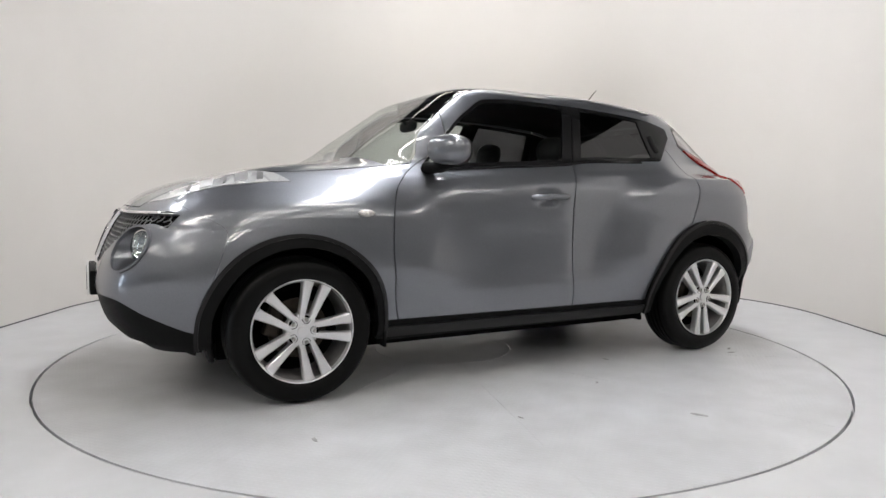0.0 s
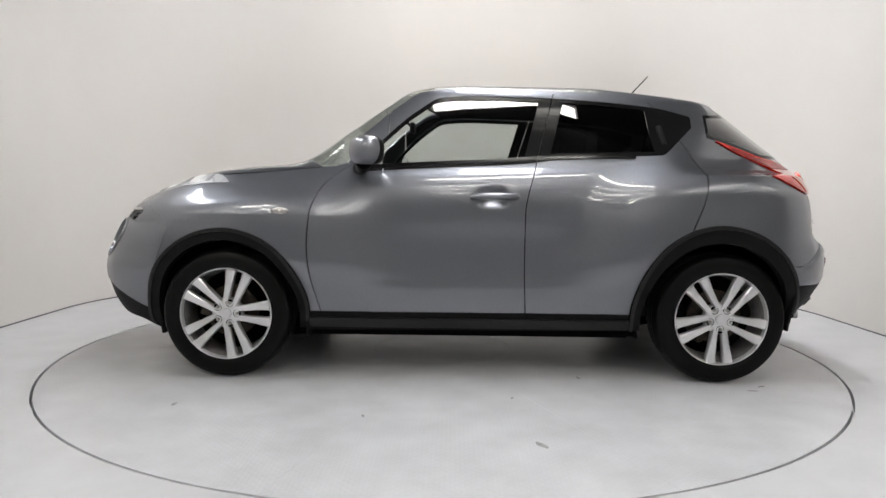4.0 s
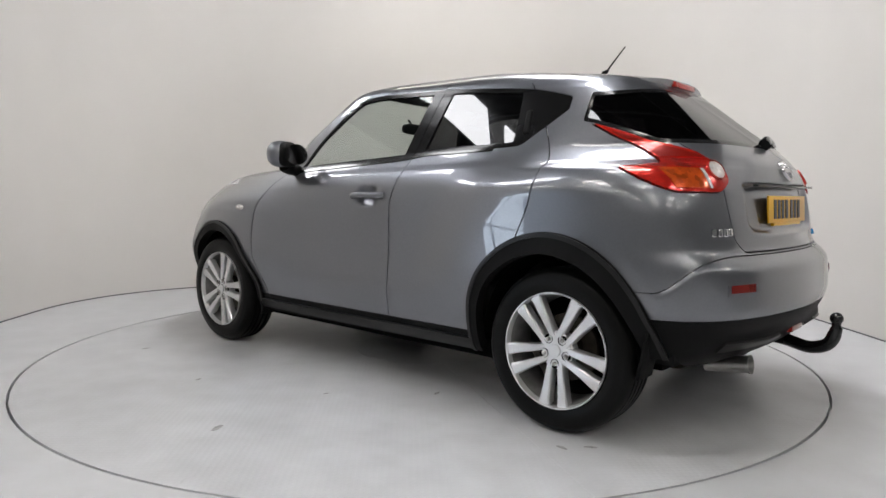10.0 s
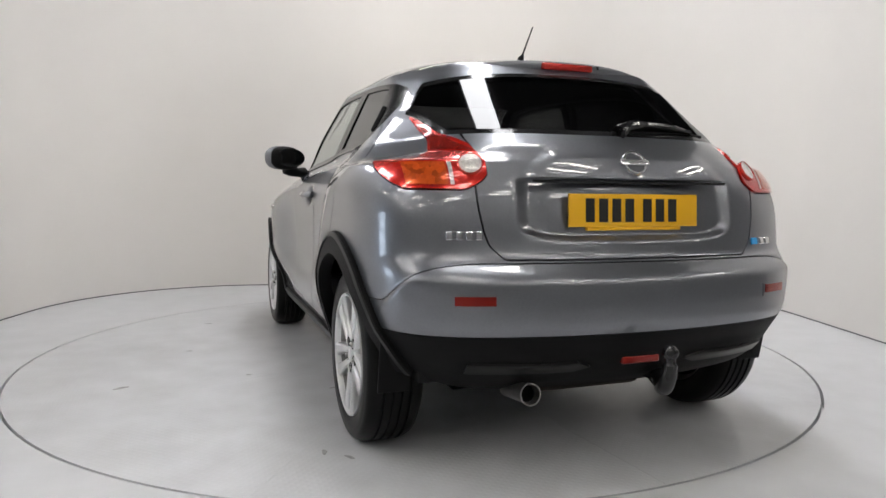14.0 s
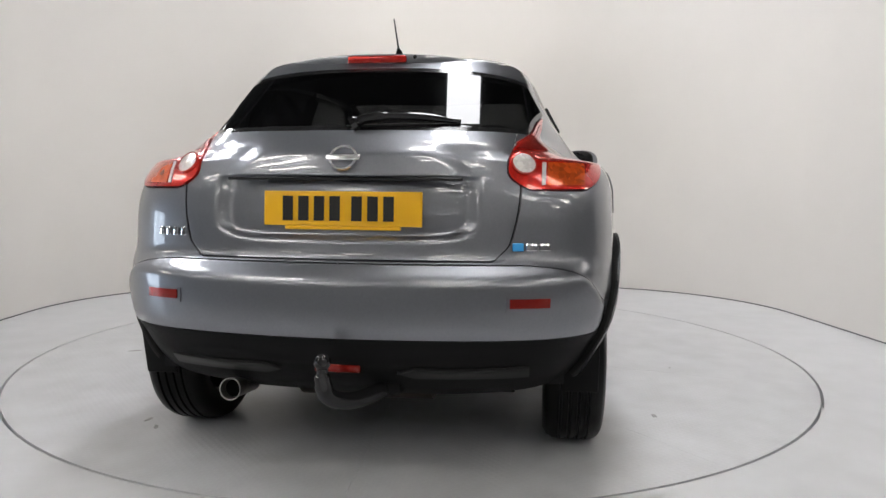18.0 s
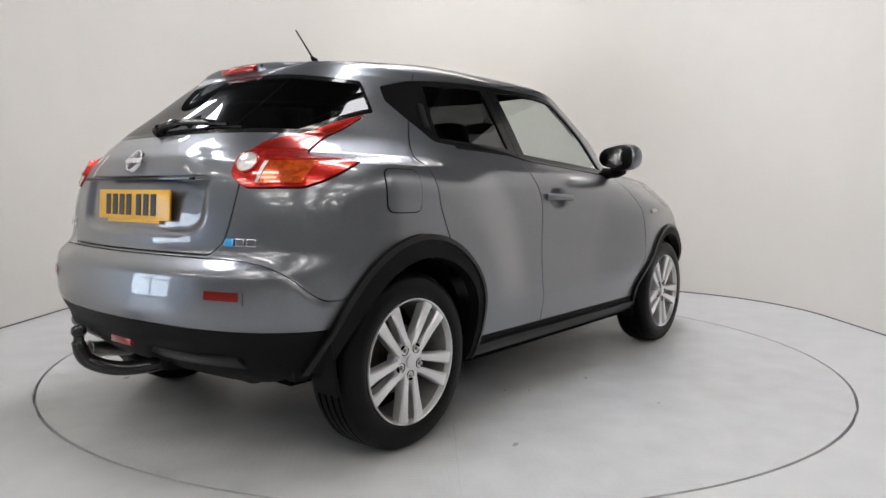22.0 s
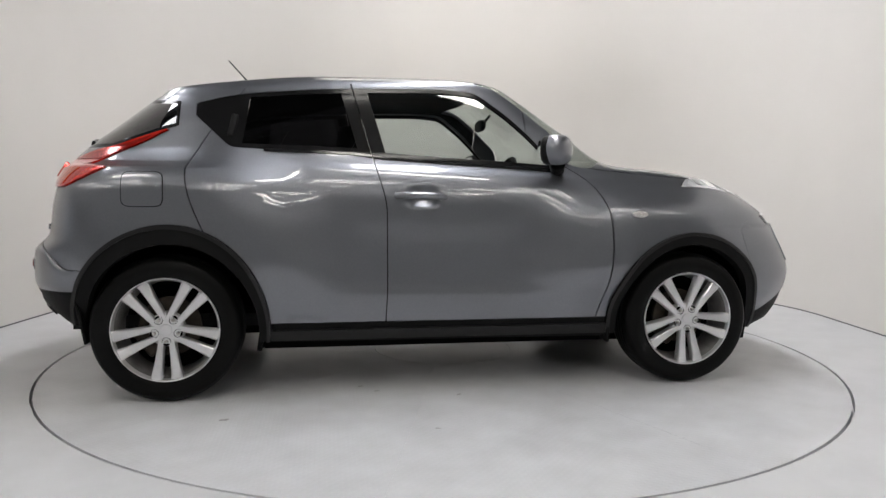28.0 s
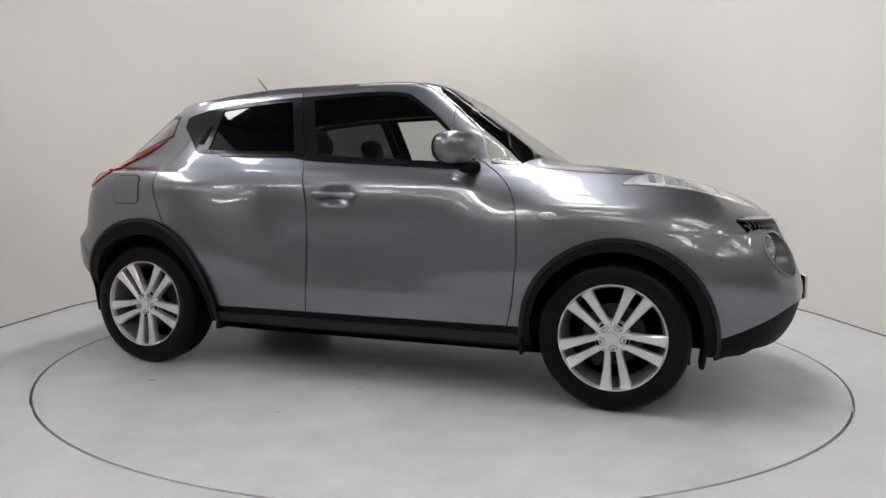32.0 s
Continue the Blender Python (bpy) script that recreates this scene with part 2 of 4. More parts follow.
def build_doorway():
    """Glazed door in the west wall: a dark frame round four bright daylight panes."""
    y0, y1, top = DOORWAY
    bm = bmesh.new()
    box(bm, -9.13, -9.07, y0 + 0.002, y0 + 0.08, 0.002, top - 0.002)
    box(bm, -9.13, -9.07, y1 - 0.08, y1 - 0.002, 0.002, top - 0.002)
    box(bm, -9.13, -9.07, y0 + 0.08, y1 - 0.08, top - 0.08, top - 0.002)
    box(bm, -9.13, -9.07, y0 + 0.08, y1 - 0.08, 0.002, 0.12)
    box(bm, -9.125, -9.075, (y0 + y1) / 2 - 0.04, (y0 + y1) / 2 + 0.04, 0.12, top - 0.08)
    box(bm, -9.122, -9.078, y0 + 0.08, y1 - 0.08, 1.05, 1.12)
    door = tagged(part("door_1", bm, M_BEAM), "dark framed glazed door with daylight behind it", "door", kind="structure")
    mid = (y0 + y1) / 2
    for a, b in ((y0 + 0.08, mid - 0.04), (mid + 0.04, y1 - 0.08)):
        for lo, hi in ((0.12, 1.05), (1.12, top - 0.08)):
            bm = bmesh.new()
            box(bm, -9.105, -9.095, a, b, lo, hi)
            part("pane", bm, M_DAY, door, "bright daylit pane")


def build_studio():
    inner, outer = cove_outline(), cove_outline(0.12)
    n = len(inner)
    bm = bmesh.new()
    rows = []
    for pts, z in ((inner, 0.0), (inner, WALL_H), (outer, WALL_H), (outer, 0.0)):
        rows.append([bm.verts.new((x, y, z)) for x, y in pts])
    for a, b in zip(rows, rows[1:] + rows[:1]):
        for i in range(n - 1):
            bm.faces.new((a[i], a[i + 1], b[i + 1], b[i]))
    bm.faces.new([r[0] for r in rows])
    bm.faces.new([r[-1] for r in rows])
    tagged(part("wall_cove", bm, M_WALL, smooth=30), "white curved studio wall behind the turntable", "wall", kind="structure")
    # dark joint line where the wall meets the floor
    bm = bmesh.new()
    rows = [[bm.verts.new((x, y, z)) for x, y in cove_outline(-d)] for d, z in ((0.0, 0.009), (0.004, 0.008), (0.004, 0.0))]
    for a, b in zip(rows, rows[1:]):
        for i in range(n - 1):
            bm.faces.new((a[i], a[i + 1], b[i + 1], b[i]))
    tagged(part("floor_joint", bm, M_BEAM), "thin dark joint between wall and floor", "joint", kind="structure")
    # floor with a round well for the turntable
    bm = bmesh.new()
    ring = [bm.verts.new((RING * math.cos(a), RING * math.sin(a), 0)) for a in np.linspace(0, 2 * math.pi, 129)[:-1]]
    ring_low = [bm.verts.new((v.co.x, v.co.y, -0.05)) for v in ring]
    sq = []
    for a in np.linspace(0, 2 * math.pi, 129)[:-1]:
        c, s = math.cos(a), math.sin(a)
        k = 11.0 / max(abs(c), abs(s))
        sq.append(bm.verts.new((c * k, s * k - 2, 0)))
    for i in range(128):
        j = (i + 1) % 128
        bm.faces.new((ring[i], ring[j], sq[j], sq[i]))
        bm.faces.new((ring[i], ring_low[i], ring_low[j], ring[j]))
    bm.faces.new(ring_low)
    tagged(part("floor", bm, M_FLOOR, smooth=20), "smooth light grey painted workshop floor", "floor", kind="structure")
    # the hall beyond, closed all round
    for nm, x0, x1, y0, y1 in (("wall_west", -9.2, -9.0, -11, 9), ("wall_east", 9.0, 9.2, -11, 9), ("wall_north", -9.0, 9.0, 8.8, 9.0), ("wall_south", -9.0, 9.0, -11, -10.8)):
        bm = bmesh.new()
        if nm == "wall_west":
            # with a doorway to the daylight
            box(bm, x0, x1, y0, DOORWAY[0], 0, 6.2)
            box(bm, x0, x1, DOORWAY[1], y1, 0, 6.2)
            box(bm, x0, x1, DOORWAY[0], DOORWAY[1], DOORWAY[2], 6.2)
        else:
            box(bm, x0, x1, y0, y1, 0, 6.2)
        tagged(part(nm, bm, M_CLAD), "grey clad wall of the hall", "wall", kind="structure")
    bm = bmesh.new()
    box(bm, -9.2, 9.2, -11, 9, 6.2, 6.35)
    tagged(part("ceiling", bm, M_ROOF), "dark sheet roof of the hall", "ceiling", kind="structure")
    for x, sx, y0, y1 in SKYLIGHTS:
      for y in np.arange(y0, y1, 1.5):
        bm = bmesh.new()
        box(bm, x - sx / 2, x + sx / 2, y - 0.66, y + 0.66, 6.12, 6.19)
        tagged(part("skylight", bm, M_SKY), "bright translucent roof light panel", "skylight", group="roof lights", kind="structure")
    for y in np.arange(-10, 8.6, 3.0):
        bm = bmesh.new()
        box(bm, -9, 9, y - 0.06, y + 0.06, 5.65, 5.8)
        tagged(part("roof_beam", bm, M_BEAM), "dark painted steel roof beam", "beam", group="roof beams", kind="structure")
    for wide, drop, places in ((0.085, 2.62, STRIPS), (0.06, 1.6, [(x, y, z, 0) for x, y, z in HALL_STRIPS] + [(x, y, z, 90) for x, y, z in SIDE_STRIPS])):
        bm = bmesh.new()
        box(bm, -0.75, 0.75, -wide, wide, 0, 0.05, 0.01)
        lamp = part("strip_lamp", bm, M_WHITE)
        bm = bmesh.new()
        box(bm, -0.72, 0.72, -wide + 0.02, wide - 0.02, -0.03, -0.002, 0.008)
        part("tube", bm, M_TUBE, lamp, "lit white tube")
        for sx in (-0.6, 0.6):
            bm = bmesh.new()
            tube(bm, [(sx, 0, 0.04), (sx, 0, drop)], 0.006, 6)
            part("hanger_wire", bm, M_STEEL, lamp, "thin steel hanger")
        tagged(lamp, "lit white strip lamp hanging below the roof", "lamp", group="strip lamps")
        for x, y, z, rz in places[1:]:
            copy_thing(lamp, pose(x, y, z, 0, 0, rz))
        lamp.matrix_basis = pose(*places[0][:3], 0, 0, places[0][3])


RING = 2.217


def build_wall_wash():
    bm = bmesh.new()
    box(bm, -1.35, 1.35, -0.16, 0.16, 0.0, 0.08, 0.01)
    ob = part("wall_wash_fixture", bm, M_WHITE)
    for sx in (-1.1, 1.1):
        bm = bmesh.new()
        tube(bm, [(sx, 0, 0.06), (sx, 0, 2.76)], 0.008, 6)
        part("hanger_wire", bm, M_STEEL, ob, "thin steel hanger")
    ob.matrix_basis = pose(0.2, 1.55, 3.46)
    tagged(ob, "long white lamp fixture hung before the studio wall", "lamp")


SKYLIGHTS = [(-5.4, 1.15, -1.0, 0.9), (-6.15, 0.95, 3.6, 5.2), (0.5, 1.0, -1.2, 3.4)]
# the second is an added fill lamp that brightens the front left floor
STRIPS = [(0.45, -2.05, 3.58, 0), (-2.6, -3.3, 3.58, 0)]
# two narrow lamps side by side along each bay of the hall
HALL_STRIPS = [(x, y + d, 4.6) for y in (-5.0, -7.4, -9.8) for d in (0, 0.55) for x in (-6.6, -3.6, 0.2, 3.4, 6.6)]
SIDE_STRIPS = [(x + d, y, 4.6) for x in (-7.9, 6.6) for d in (0, 0.5) for y in (-2.4, 0.4, 3.2)]
build_studio()
build_doorway()
build_wall_wash()
area_lamp("wall_wash_lamp", 0.2, 1.55, 3.44, 2.6, 0.25, 18, (1.0, 0.93, 0.82))


# ---- the turntable ----
def build_turntable():
    """A rim ring that carries sector floor plates with fine radial joints."""
    r = RING - 0.013
    bm = bmesh.new()
    rings = lathe(bm, [(r, -0.048), (r, -0.040), (r * 0.5, -0.040), (r * 0.5, -0.048)], 160, "Z")
    ob = part("turntable", bm, M_DISC, smooth=30)
    hub = 0.42
    for k in range(10):
        a0, a1 = radians(-68.4 + 36 * k), radians(-68.4 + 36 * (k + 1))
        bm = bmesh.new()
        pts = []
        for rad, way in ((r, 1), (hub + 0.002, -1)):
            g = 0.00045 / rad
            pts += [(rad * math.cos(a), rad * math.sin(a)) for a in np.linspace(a0 + g, a1 - g, 17)[::way]]
        top = [bm.verts.new((x, y, 0)) for x, y in pts]
        low = [bm.verts.new((x, y, -0.039)) for x, y in pts]
        bm.faces.new(top)
        bm.faces.new(low[::-1])
        for i in range(len(top)):
            j = (i + 1) % len(top)
            bm.faces.new((top[i], low[i], low[j], top[j]))
        part("floor_plate", bm, M_PLATE, ob, "grey painted tread plate sector", smooth=20)
    bm = bmesh.new()
    rim = lathe(bm, [(hub, -0.039), (hub, 0.0)], 64, "Z")
    cap(bm, rim[-1])
    part("centre_plate", bm, M_PLATE, ob, "round grey centre plate", smooth=20)
    # scuffs left by tyres
    rng = random.Random(4)
    marks = [(0.405, -1.66, 0.045), (-0.32, -1.35, 0.022), (1.14, 1.24, 0.03)]
    for k in range(9):
        a, d = rng.uniform(0, 6.28), rng.uniform(0.9, 2.0)
        marks.append((d * math.cos(a), d * math.sin(a), rng.uniform(0.01, 0.035)))
    for px, py, l in marks:
        bm = bmesh.new()
        ang = rng.uniform(0, 3.14)
        pts = []
        for i in range(9):
            u = 2 * math.pi * i / 9
            rr = rng.uniform(0.6, 1.0)
            ex, ey = l * rr * math.cos(u), l * 0.42 * rr * math.sin(u)
            pts.append((px + ex * math.cos(ang) - ey * math.sin(ang), py + ex * math.sin(ang) + ey * math.cos(ang)))
        vs = [bm.verts.new((x, y, 0.0012)) for x, y in pts]
        lo = [bm.verts.new((x, y, 0.0)) for x, y in pts]
        bm.faces.new(vs)
        for i in range(9):
            bm.faces.new((vs[i], lo[i], lo[(i + 1) % 9], vs[(i + 1) % 9]))
        part("scuff_mark", bm, M_SCUFF, ob, "grey tyre scuff")
    return tagged(ob, "round light grey painted turntable flush with the floor", "turntable")


turntable = build_turntable()


# ---- the car: one smooth skin, cut into its panels ----
car = tagged(new("car"), "dark grey compact crossover car with black cladding on the turntable", "car")

# level by level from sill to roof: height at the side, nose and tail, reach, half width, corner roundness
LEVEL = np.linspace(0, 1, 17)
SIDE_Z = smooth_keys(LEVEL, [0.245, 0.30, 0.42, 0.55, 0.70, 0.80, 0.90, 0.98, 1.05, 1.09, 1.14, 1.30, 1.44, 1.505, 1.55, 1.575, 1.585])
NOSE_Z = smooth_keys(LEVEL, [0.20, 0.28, 0.40, 0.53, 0.66, 0.76, 0.85, 0.925, 0.99, 1.07, 1.13, 1.29, 1.44, 1.52, 1.56, 1.58, 1.585])
TAIL_Z = smooth_keys(LEVEL, [0.27, 0.33, 0.43, 0.55, 0.67, 0.76, 0.89, 0.99, 1.06, 1.11, 1.17, 1.30, 1.42, 1.48, 1.52, 1.555, 1.58])
NOSE_X = smooth_keys(LEVEL, [1.90, 2.00, 2.07, 2.095, 2.06, 2.02, 1.97, 1.89, 1.75, 1.42, 0.98, 0.695, 0.48, 0.345, 0.14, -0.20, -0.50])
TAIL_X = smooth_keys(LEVEL, [-1.73, -1.85, -1.94, -1.985, -1.975, -1.905, -1.885, -1.865, -1.84, -1.815, -1.755, -1.58, -1.425, -1.35, -1.20, -0.96, -0.65])
HALF_W = smooth_keys(LEVEL, [0.78, 0.815, 0.835, 0.842, 0.84, 0.84, 0.835, 0.82, 0.785, 0.75, 0.717, 0.655, 0.595, 0.558, 0.46, 0.255, 0.0])
ROUND_F = smooth_keys(LEVEL, [4.6, 4.6, 4.6, 4.6, 4.5, 4.2, 3.8, 3.3, 3.1, 3.3, 5.5, 8.5, 8.5, 7.0, 4.0, 2.6, 2.2])
ROUND_R = smooth_keys(LEVEL, [7.5, 7.5, 7.5, 7.5, 8.0, 9.5, 10.0, 8.5, 7.0, 6.2, 5.6, 4.9, 4.5, 4.2, 3.4, 2.5, 2.2])
MID_X = smooth_keys(LEVEL, [0.1] * 10 + [-0.2, -0.35, -0.45, -0.5, -0.55, -0.58, -0.6])


SHELF = smooth_keys([1.0, 1.060, 1.078, 1.10, 1.15, 1.20, 1.25, 1.30, 1.38, 1.46], [-0.004, -0.012, 0.065, 0.112, 0.112, 0.086, 0.058, 0.027, 0.008, 0])


def gauss(a, c, s):
    return np.exp(-((a - c) / s) ** 2)


def ramp(a, lo, hi):
    q = np.clip((a - lo) / (hi - lo), 0, 1)
    return q * q * (3 - 2 * q)


def haunch(x, z, cx, cz, near, far, stretch):
    """Swelling round a wheel: full close to the arch, with a clear flank towards the doors."""
    dx = x - cx
    dx = np.where(dx * cx > 0, dx * stretch, dx)
    return 1 - ramp(np.hypot(dx, z - cz), near, far)


def crease(x, z):
    """Pressed step along the foot of the doors."""
    zc = 0.472 - 0.012 * x
    up = 1 - ramp(z, zc, zc + 0.06)
    return 0.007 * up * ramp(z, zc - 0.20, zc - 0.03) * ramp(x, -0.75, -0.35) * (1 - ramp(x, 0.45, 0.80))


def bumper_top(x):
    """Upper edge of the rear bumper: level across the tail, falling to the arch."""
    return 0.735 - 0.13 * ramp(x, -1.86, -1.66)


def skin_point(v, s):
    """Place on the skin: v from sill to roof, s from nose (0) round the side (0.5) to tail (1)."""
    mid = MID_X(v)
    front = s < 0.5
    c, sn = np.cos(np.pi * s), np.sin(np.pi * s)
    n = np.where(front, ROUND_F(v), ROUND_R(v))
    r = (np.abs(c) ** n + np.abs(sn) ** n) ** (-1 / n)
    u, k = r * c, r * np.abs(sn)
    reach = np.where(front, NOSE_X(v) - mid, mid - TAIL_X(v))
    x = mid + reach * u
    y = HALF_W(v) * k
    x = x + np.where(front, 0, 0.16 * (np.abs(y) / 0.84) ** 2 * u ** 4) * np.clip((1.55 - SIDE_Z(v)) / 0.5, 0, 1)
    zend = np.where(front, NOSE_Z(v), TAIL_Z(v))
    z = SIDE_Z(v) + (zend - SIDE_Z(v)) * (np.abs(x - mid) / np.maximum(reach, 1e-6)) ** 2.0
    # belt and roof rise to the back, fenders and haunches swell, the doors draw in
    z = z + 0.035 * gauss(z, 1.15, 0.12) * np.clip(-x, -0.7, 1.0) * k ** 4 * (x > -2)
    z = z + np.clip((z - 1.42) / 0.08, 0, 1) * (0.009 * gauss(x, 0.2, 0.3) - 0.018 * gauss(x, -1.02, 0.36))
    side = k ** 3
    y = y + side * (0.022 * gauss(x, -1.3, 0.4) * gauss(z, 0.5, 0.2) + crease(x, z))
    y = y + side * 0.070 * haunch(x, z, 1.28, 0.34, 0.50, 1.05, 0.75) * ramp(z, 0.36, 0.62) * (1 - ramp(z, 0.84, 1.04))
    y = y + k ** 1.5 * (0.062 * haunch(x, z, -1.29, 0.42, 0.54, 0.92, 0.45) * ramp(z, 0.30, 0.66) + 0.026 * gauss(x, -1.45, 0.3) * gauss(z, 1.08, 0.08))
    y = y + side * (0.012 * gauss(z, 0.99, 0.055) * ramp(-x, 0.55, 0.95) + 0.018 * gauss(z, 0.93, 0.06) * ramp(x, 0.70, 1.05))
    # hollows between the doors and the swelling wings
    y = y - side * 0.015 * ramp(x, -1.05, -0.50) * (1 - ramp(x, 0.40, 0.95)) * gauss(z, 0.72, 0.24)
    # scooped dish behind the door handle
    y = y - side * 0.030 * np.exp(-((x + 0.098) / 0.062) ** 4 - ((z - 0.943) / 0.042) ** 4)
    # the shoulder ends in a shelf over the tail lamps
    y = y - k ** 2 * SHELF(z) * ramp(-x, 0.98, 1.45)
    # the bumper stands proud at the corner
    y = y + 0.020 * k ** 2 * (1 - ramp(z, bumper_top(x) - 0.03, bumper_top(x) + 0.012)) * ramp(z, 0.46, 0.54) * ramp(-x, 1.62, 1.74)
    # moulded lip along the rear valance
    lip = gauss(z, 0.415, 0.022) * gauss(np.abs(y), 0.38, 0.17) * (x < -1.5)
    x = x - 0.022 * lip
    # raised tops of the front wings
    z = z + 0.035 * gauss(x, 1.45, 0.32) * gauss(y, 0.62, 0.14) * (z > 0.8)
    # pressed recess for the number plate under a sharp brow
    dish = ((np.abs(y) / 0.445) ** 6 + (np.maximum(0.94 - z, 0) / 0.137) ** 6) ** (1 / 6)
    recess = (1 - ramp(dish, 0.87, 1.0)) * (1 - ramp(z, 1.000, 1.012)) * (x < -1.5)
    wide = 0.405 - 0.085 * ramp(z, 1.00, 1.11)
    brow = ramp(z, 1.000, 1.012) * (1 - ramp(z, 1.075, 1.125)) * (1 - ramp(np.abs(y), wide - 0.05, wide + 0.03)) * (x < -1.5)
    x = x + 0.023 * recess - 0.012 * brow
    return x, y, z


NV, NS = 250, 320
gv, gs = np.meshgrid(np.linspace(0, 1, NV), np.linspace(0, 1, NS), indexing="ij")
# denser near the corners
gs = gs + 0.045 * np.sin(4 * np.pi * gs) / 2
gx, gy, gz = skin_point(gv, gs)
grid = np.stack([gx, gy, gz], -1)
du, dv_ = np.gradient(grid, axis=1), np.gradient(grid, axis=0)
nrm = np.cross(du, dv_)
nrm /= np.maximum(np.linalg.norm(nrm, axis=-1, keepdims=True), 1e-9)
nrm[:, 0, 1] = 0
nrm[:, -1, 1] = 0
nrm[-1] = (0, 0, 1)
if nrm[NV // 3, NS // 2, 1] < 0:
    nrm = -nrm
nrm[-1] = (0, 0, 1)
nrm /= np.maximum(np.linalg.norm(nrm, axis=-1, keepdims=True), 1e-9)


class Sheet:
    """Faces of the skin on shared points, which can be cut along curves."""
    P = [tuple(p) for p in grid.reshape(-1, 3)]
    N = [tuple(p) for p in nrm.reshape(-1, 3)]
    cut = {}

    def __init__(self, faces):
        self.faces = faces

    def split(self, f):
        used = sorted({i for fc in self.faces for i in fc})
        if not used:
            return Sheet([]), Sheet([])
        pts = np.array([Sheet.P[i] for i in used])
        val = dict(zip(used, np.where(np.abs(w := f(pts[:, 0], pts[:, 1], pts[:, 2])) < 1e-6, 1e-6, w)))
        edge = {}
        pos, neg = [], []

        def mid(i, j):
            key = (min(i, j), max(i, j))
            if key not in edge:
                i, j = key
                t = val[i] / (val[i] - val[j])
                a, b = np.array(Sheet.P[i]), np.array(Sheet.P[j])
                na, nb = np.array(Sheet.N[i]), np.array(Sheet.N[j])
                n = na + t * (nb - na)
                Sheet.P.append(tuple(a + t * (b - a)))
                Sheet.N.append(tuple(n / max(np.linalg.norm(n), 1e-9)))
                edge[key] = len(Sheet.P) - 1
            return edge[key]
        for fc in self.faces:
            sg = [val[i] > 0 for i in fc]
            if all(sg):
                pos.append(fc)
            elif not any(sg):
                neg.append(fc)
            else:
                a, b = [], []
                for k, i in enumerate(fc):
                    j = fc[(k + 1) % len(fc)]
                    (a if sg[k] else b).append(i)
                    if sg[k] != sg[(k + 1) % len(fc)]:
                        m = mid(i, j)
                        a.append(m)
                        b.append(m)
                if len(a) > 2:
                    pos.append(a)
                if len(b) > 2:
                    neg.append(b)
        return Sheet(pos), Sheet(neg)

    def gap(self, f, g=0.0028):
        """Split with a shut line between the halves."""
        pos, rest = self.split(lambda x, y, z: f(x, y, z) - g)
        line, neg = rest.split(lambda x, y, z: f(x, y, z) + g)
        return pos, neg

    def inside(self, *fs):
        s = self
        for f in fs:
            s = s.split(f)[0]
        return s

    def __add__(self, o):
        return Sheet(self.faces + o.faces)

    def make(self, name, mat, parent, label="", both=False, mirror=False, depth=0.014, lift=0.0, fair=False):
        """The sheet as a panel with folded edges; both: with its mirror half in one mesh."""
        used = sorted({i for fc in self.faces for i in fc})
        if not used:
            return None
        idx = {i: k for k, i in enumerate(used)}
        V = np.array([Sheet.P[i] for i in used])
        N = np.array([Sheet.N[i] for i in used])
        if fair:
            # even out the bend of window glass
            x, y, z = (V - V.mean(0)).T
            A = np.stack([np.ones(len(x)), V[:, 1], z, V[:, 1] ** 2, z * V[:, 1]], 1) if both else np.stack([np.ones(len(x)), x, z], 1)
            N = A @ np.linalg.lstsq(A, N, rcond=None)[0]
            N[:, 1] *= np.where(np.abs(V[:, 1]) < 1e-5, 0, 0.55) if both else 1
            N /= np.linalg.norm(N, axis=1, keepdims=True)
        V = V + lift * N
        faces = [[idx[i] for i in fc] for fc in self.faces]
        count = {}
        for fc in faces:
            for k in range(len(fc)):
                e = (fc[k], fc[(k + 1) % len(fc)])
                count[frozenset(e)] = count.get(frozenset(e), 0) + 1
        rim = []
        for fc in faces:
            for k in range(len(fc)):
                e = (fc[k], fc[(k + 1) % len(fc)])
                if count[frozenset(e)] == 1 and not (both and abs(V[e[0], 1]) < 1e-5 and abs(V[e[1], 1]) < 1e-5):
                    rim.append(e)
        vs, ns = list(V), list(N)
        fold = {}
        for a, b in rim:
            d = V[b] - V[a]
            out = np.cross(d, N[a])
            out /= max(np.linalg.norm(out), 1e-9)
            q = []
            for i in (a, b):
                for dep in (0.0, depth):
                    key = (i, dep)
                    if key not in fold:
                        fold[key] = len(vs)
                        vs.append(V[i] - dep * N[i])
                        ns.append(out)
                    q.append(fold[key])
            faces.append([q[2], q[0], q[1], q[3]])
        vs, ns = np.array(vs), np.array(ns)
        flip = np.array([1, -1, 1])
        if both:
            k = len(vs)
            faces = faces + [[i + k for i in fc][::-1] for fc in faces]
            vs, ns = np.vstack([vs, vs * flip]), np.vstack([ns, ns * flip])
        elif mirror:
            faces = [fc[::-1] for fc in faces]
            vs, ns = vs * flip, ns * flip
        ob = mesh_object(name, vs, faces, mat, parent, ns)
        if label:
            ob["label"] = label
        return ob

    def pair(self, name, mat, parent, label="", **kw):
        """The panel on the car's left and its twin on the right."""
        return self.make(name, mat, parent, label, **kw), self.make(name, mat, parent, label, mirror=True, **kw)


skin = Sheet([[i * NS + j, i * NS + j + 1, (i + 1) * NS + j + 1, (i + 1) * NS + j] for i in range(NV - 1) for j in range(NS - 1)])

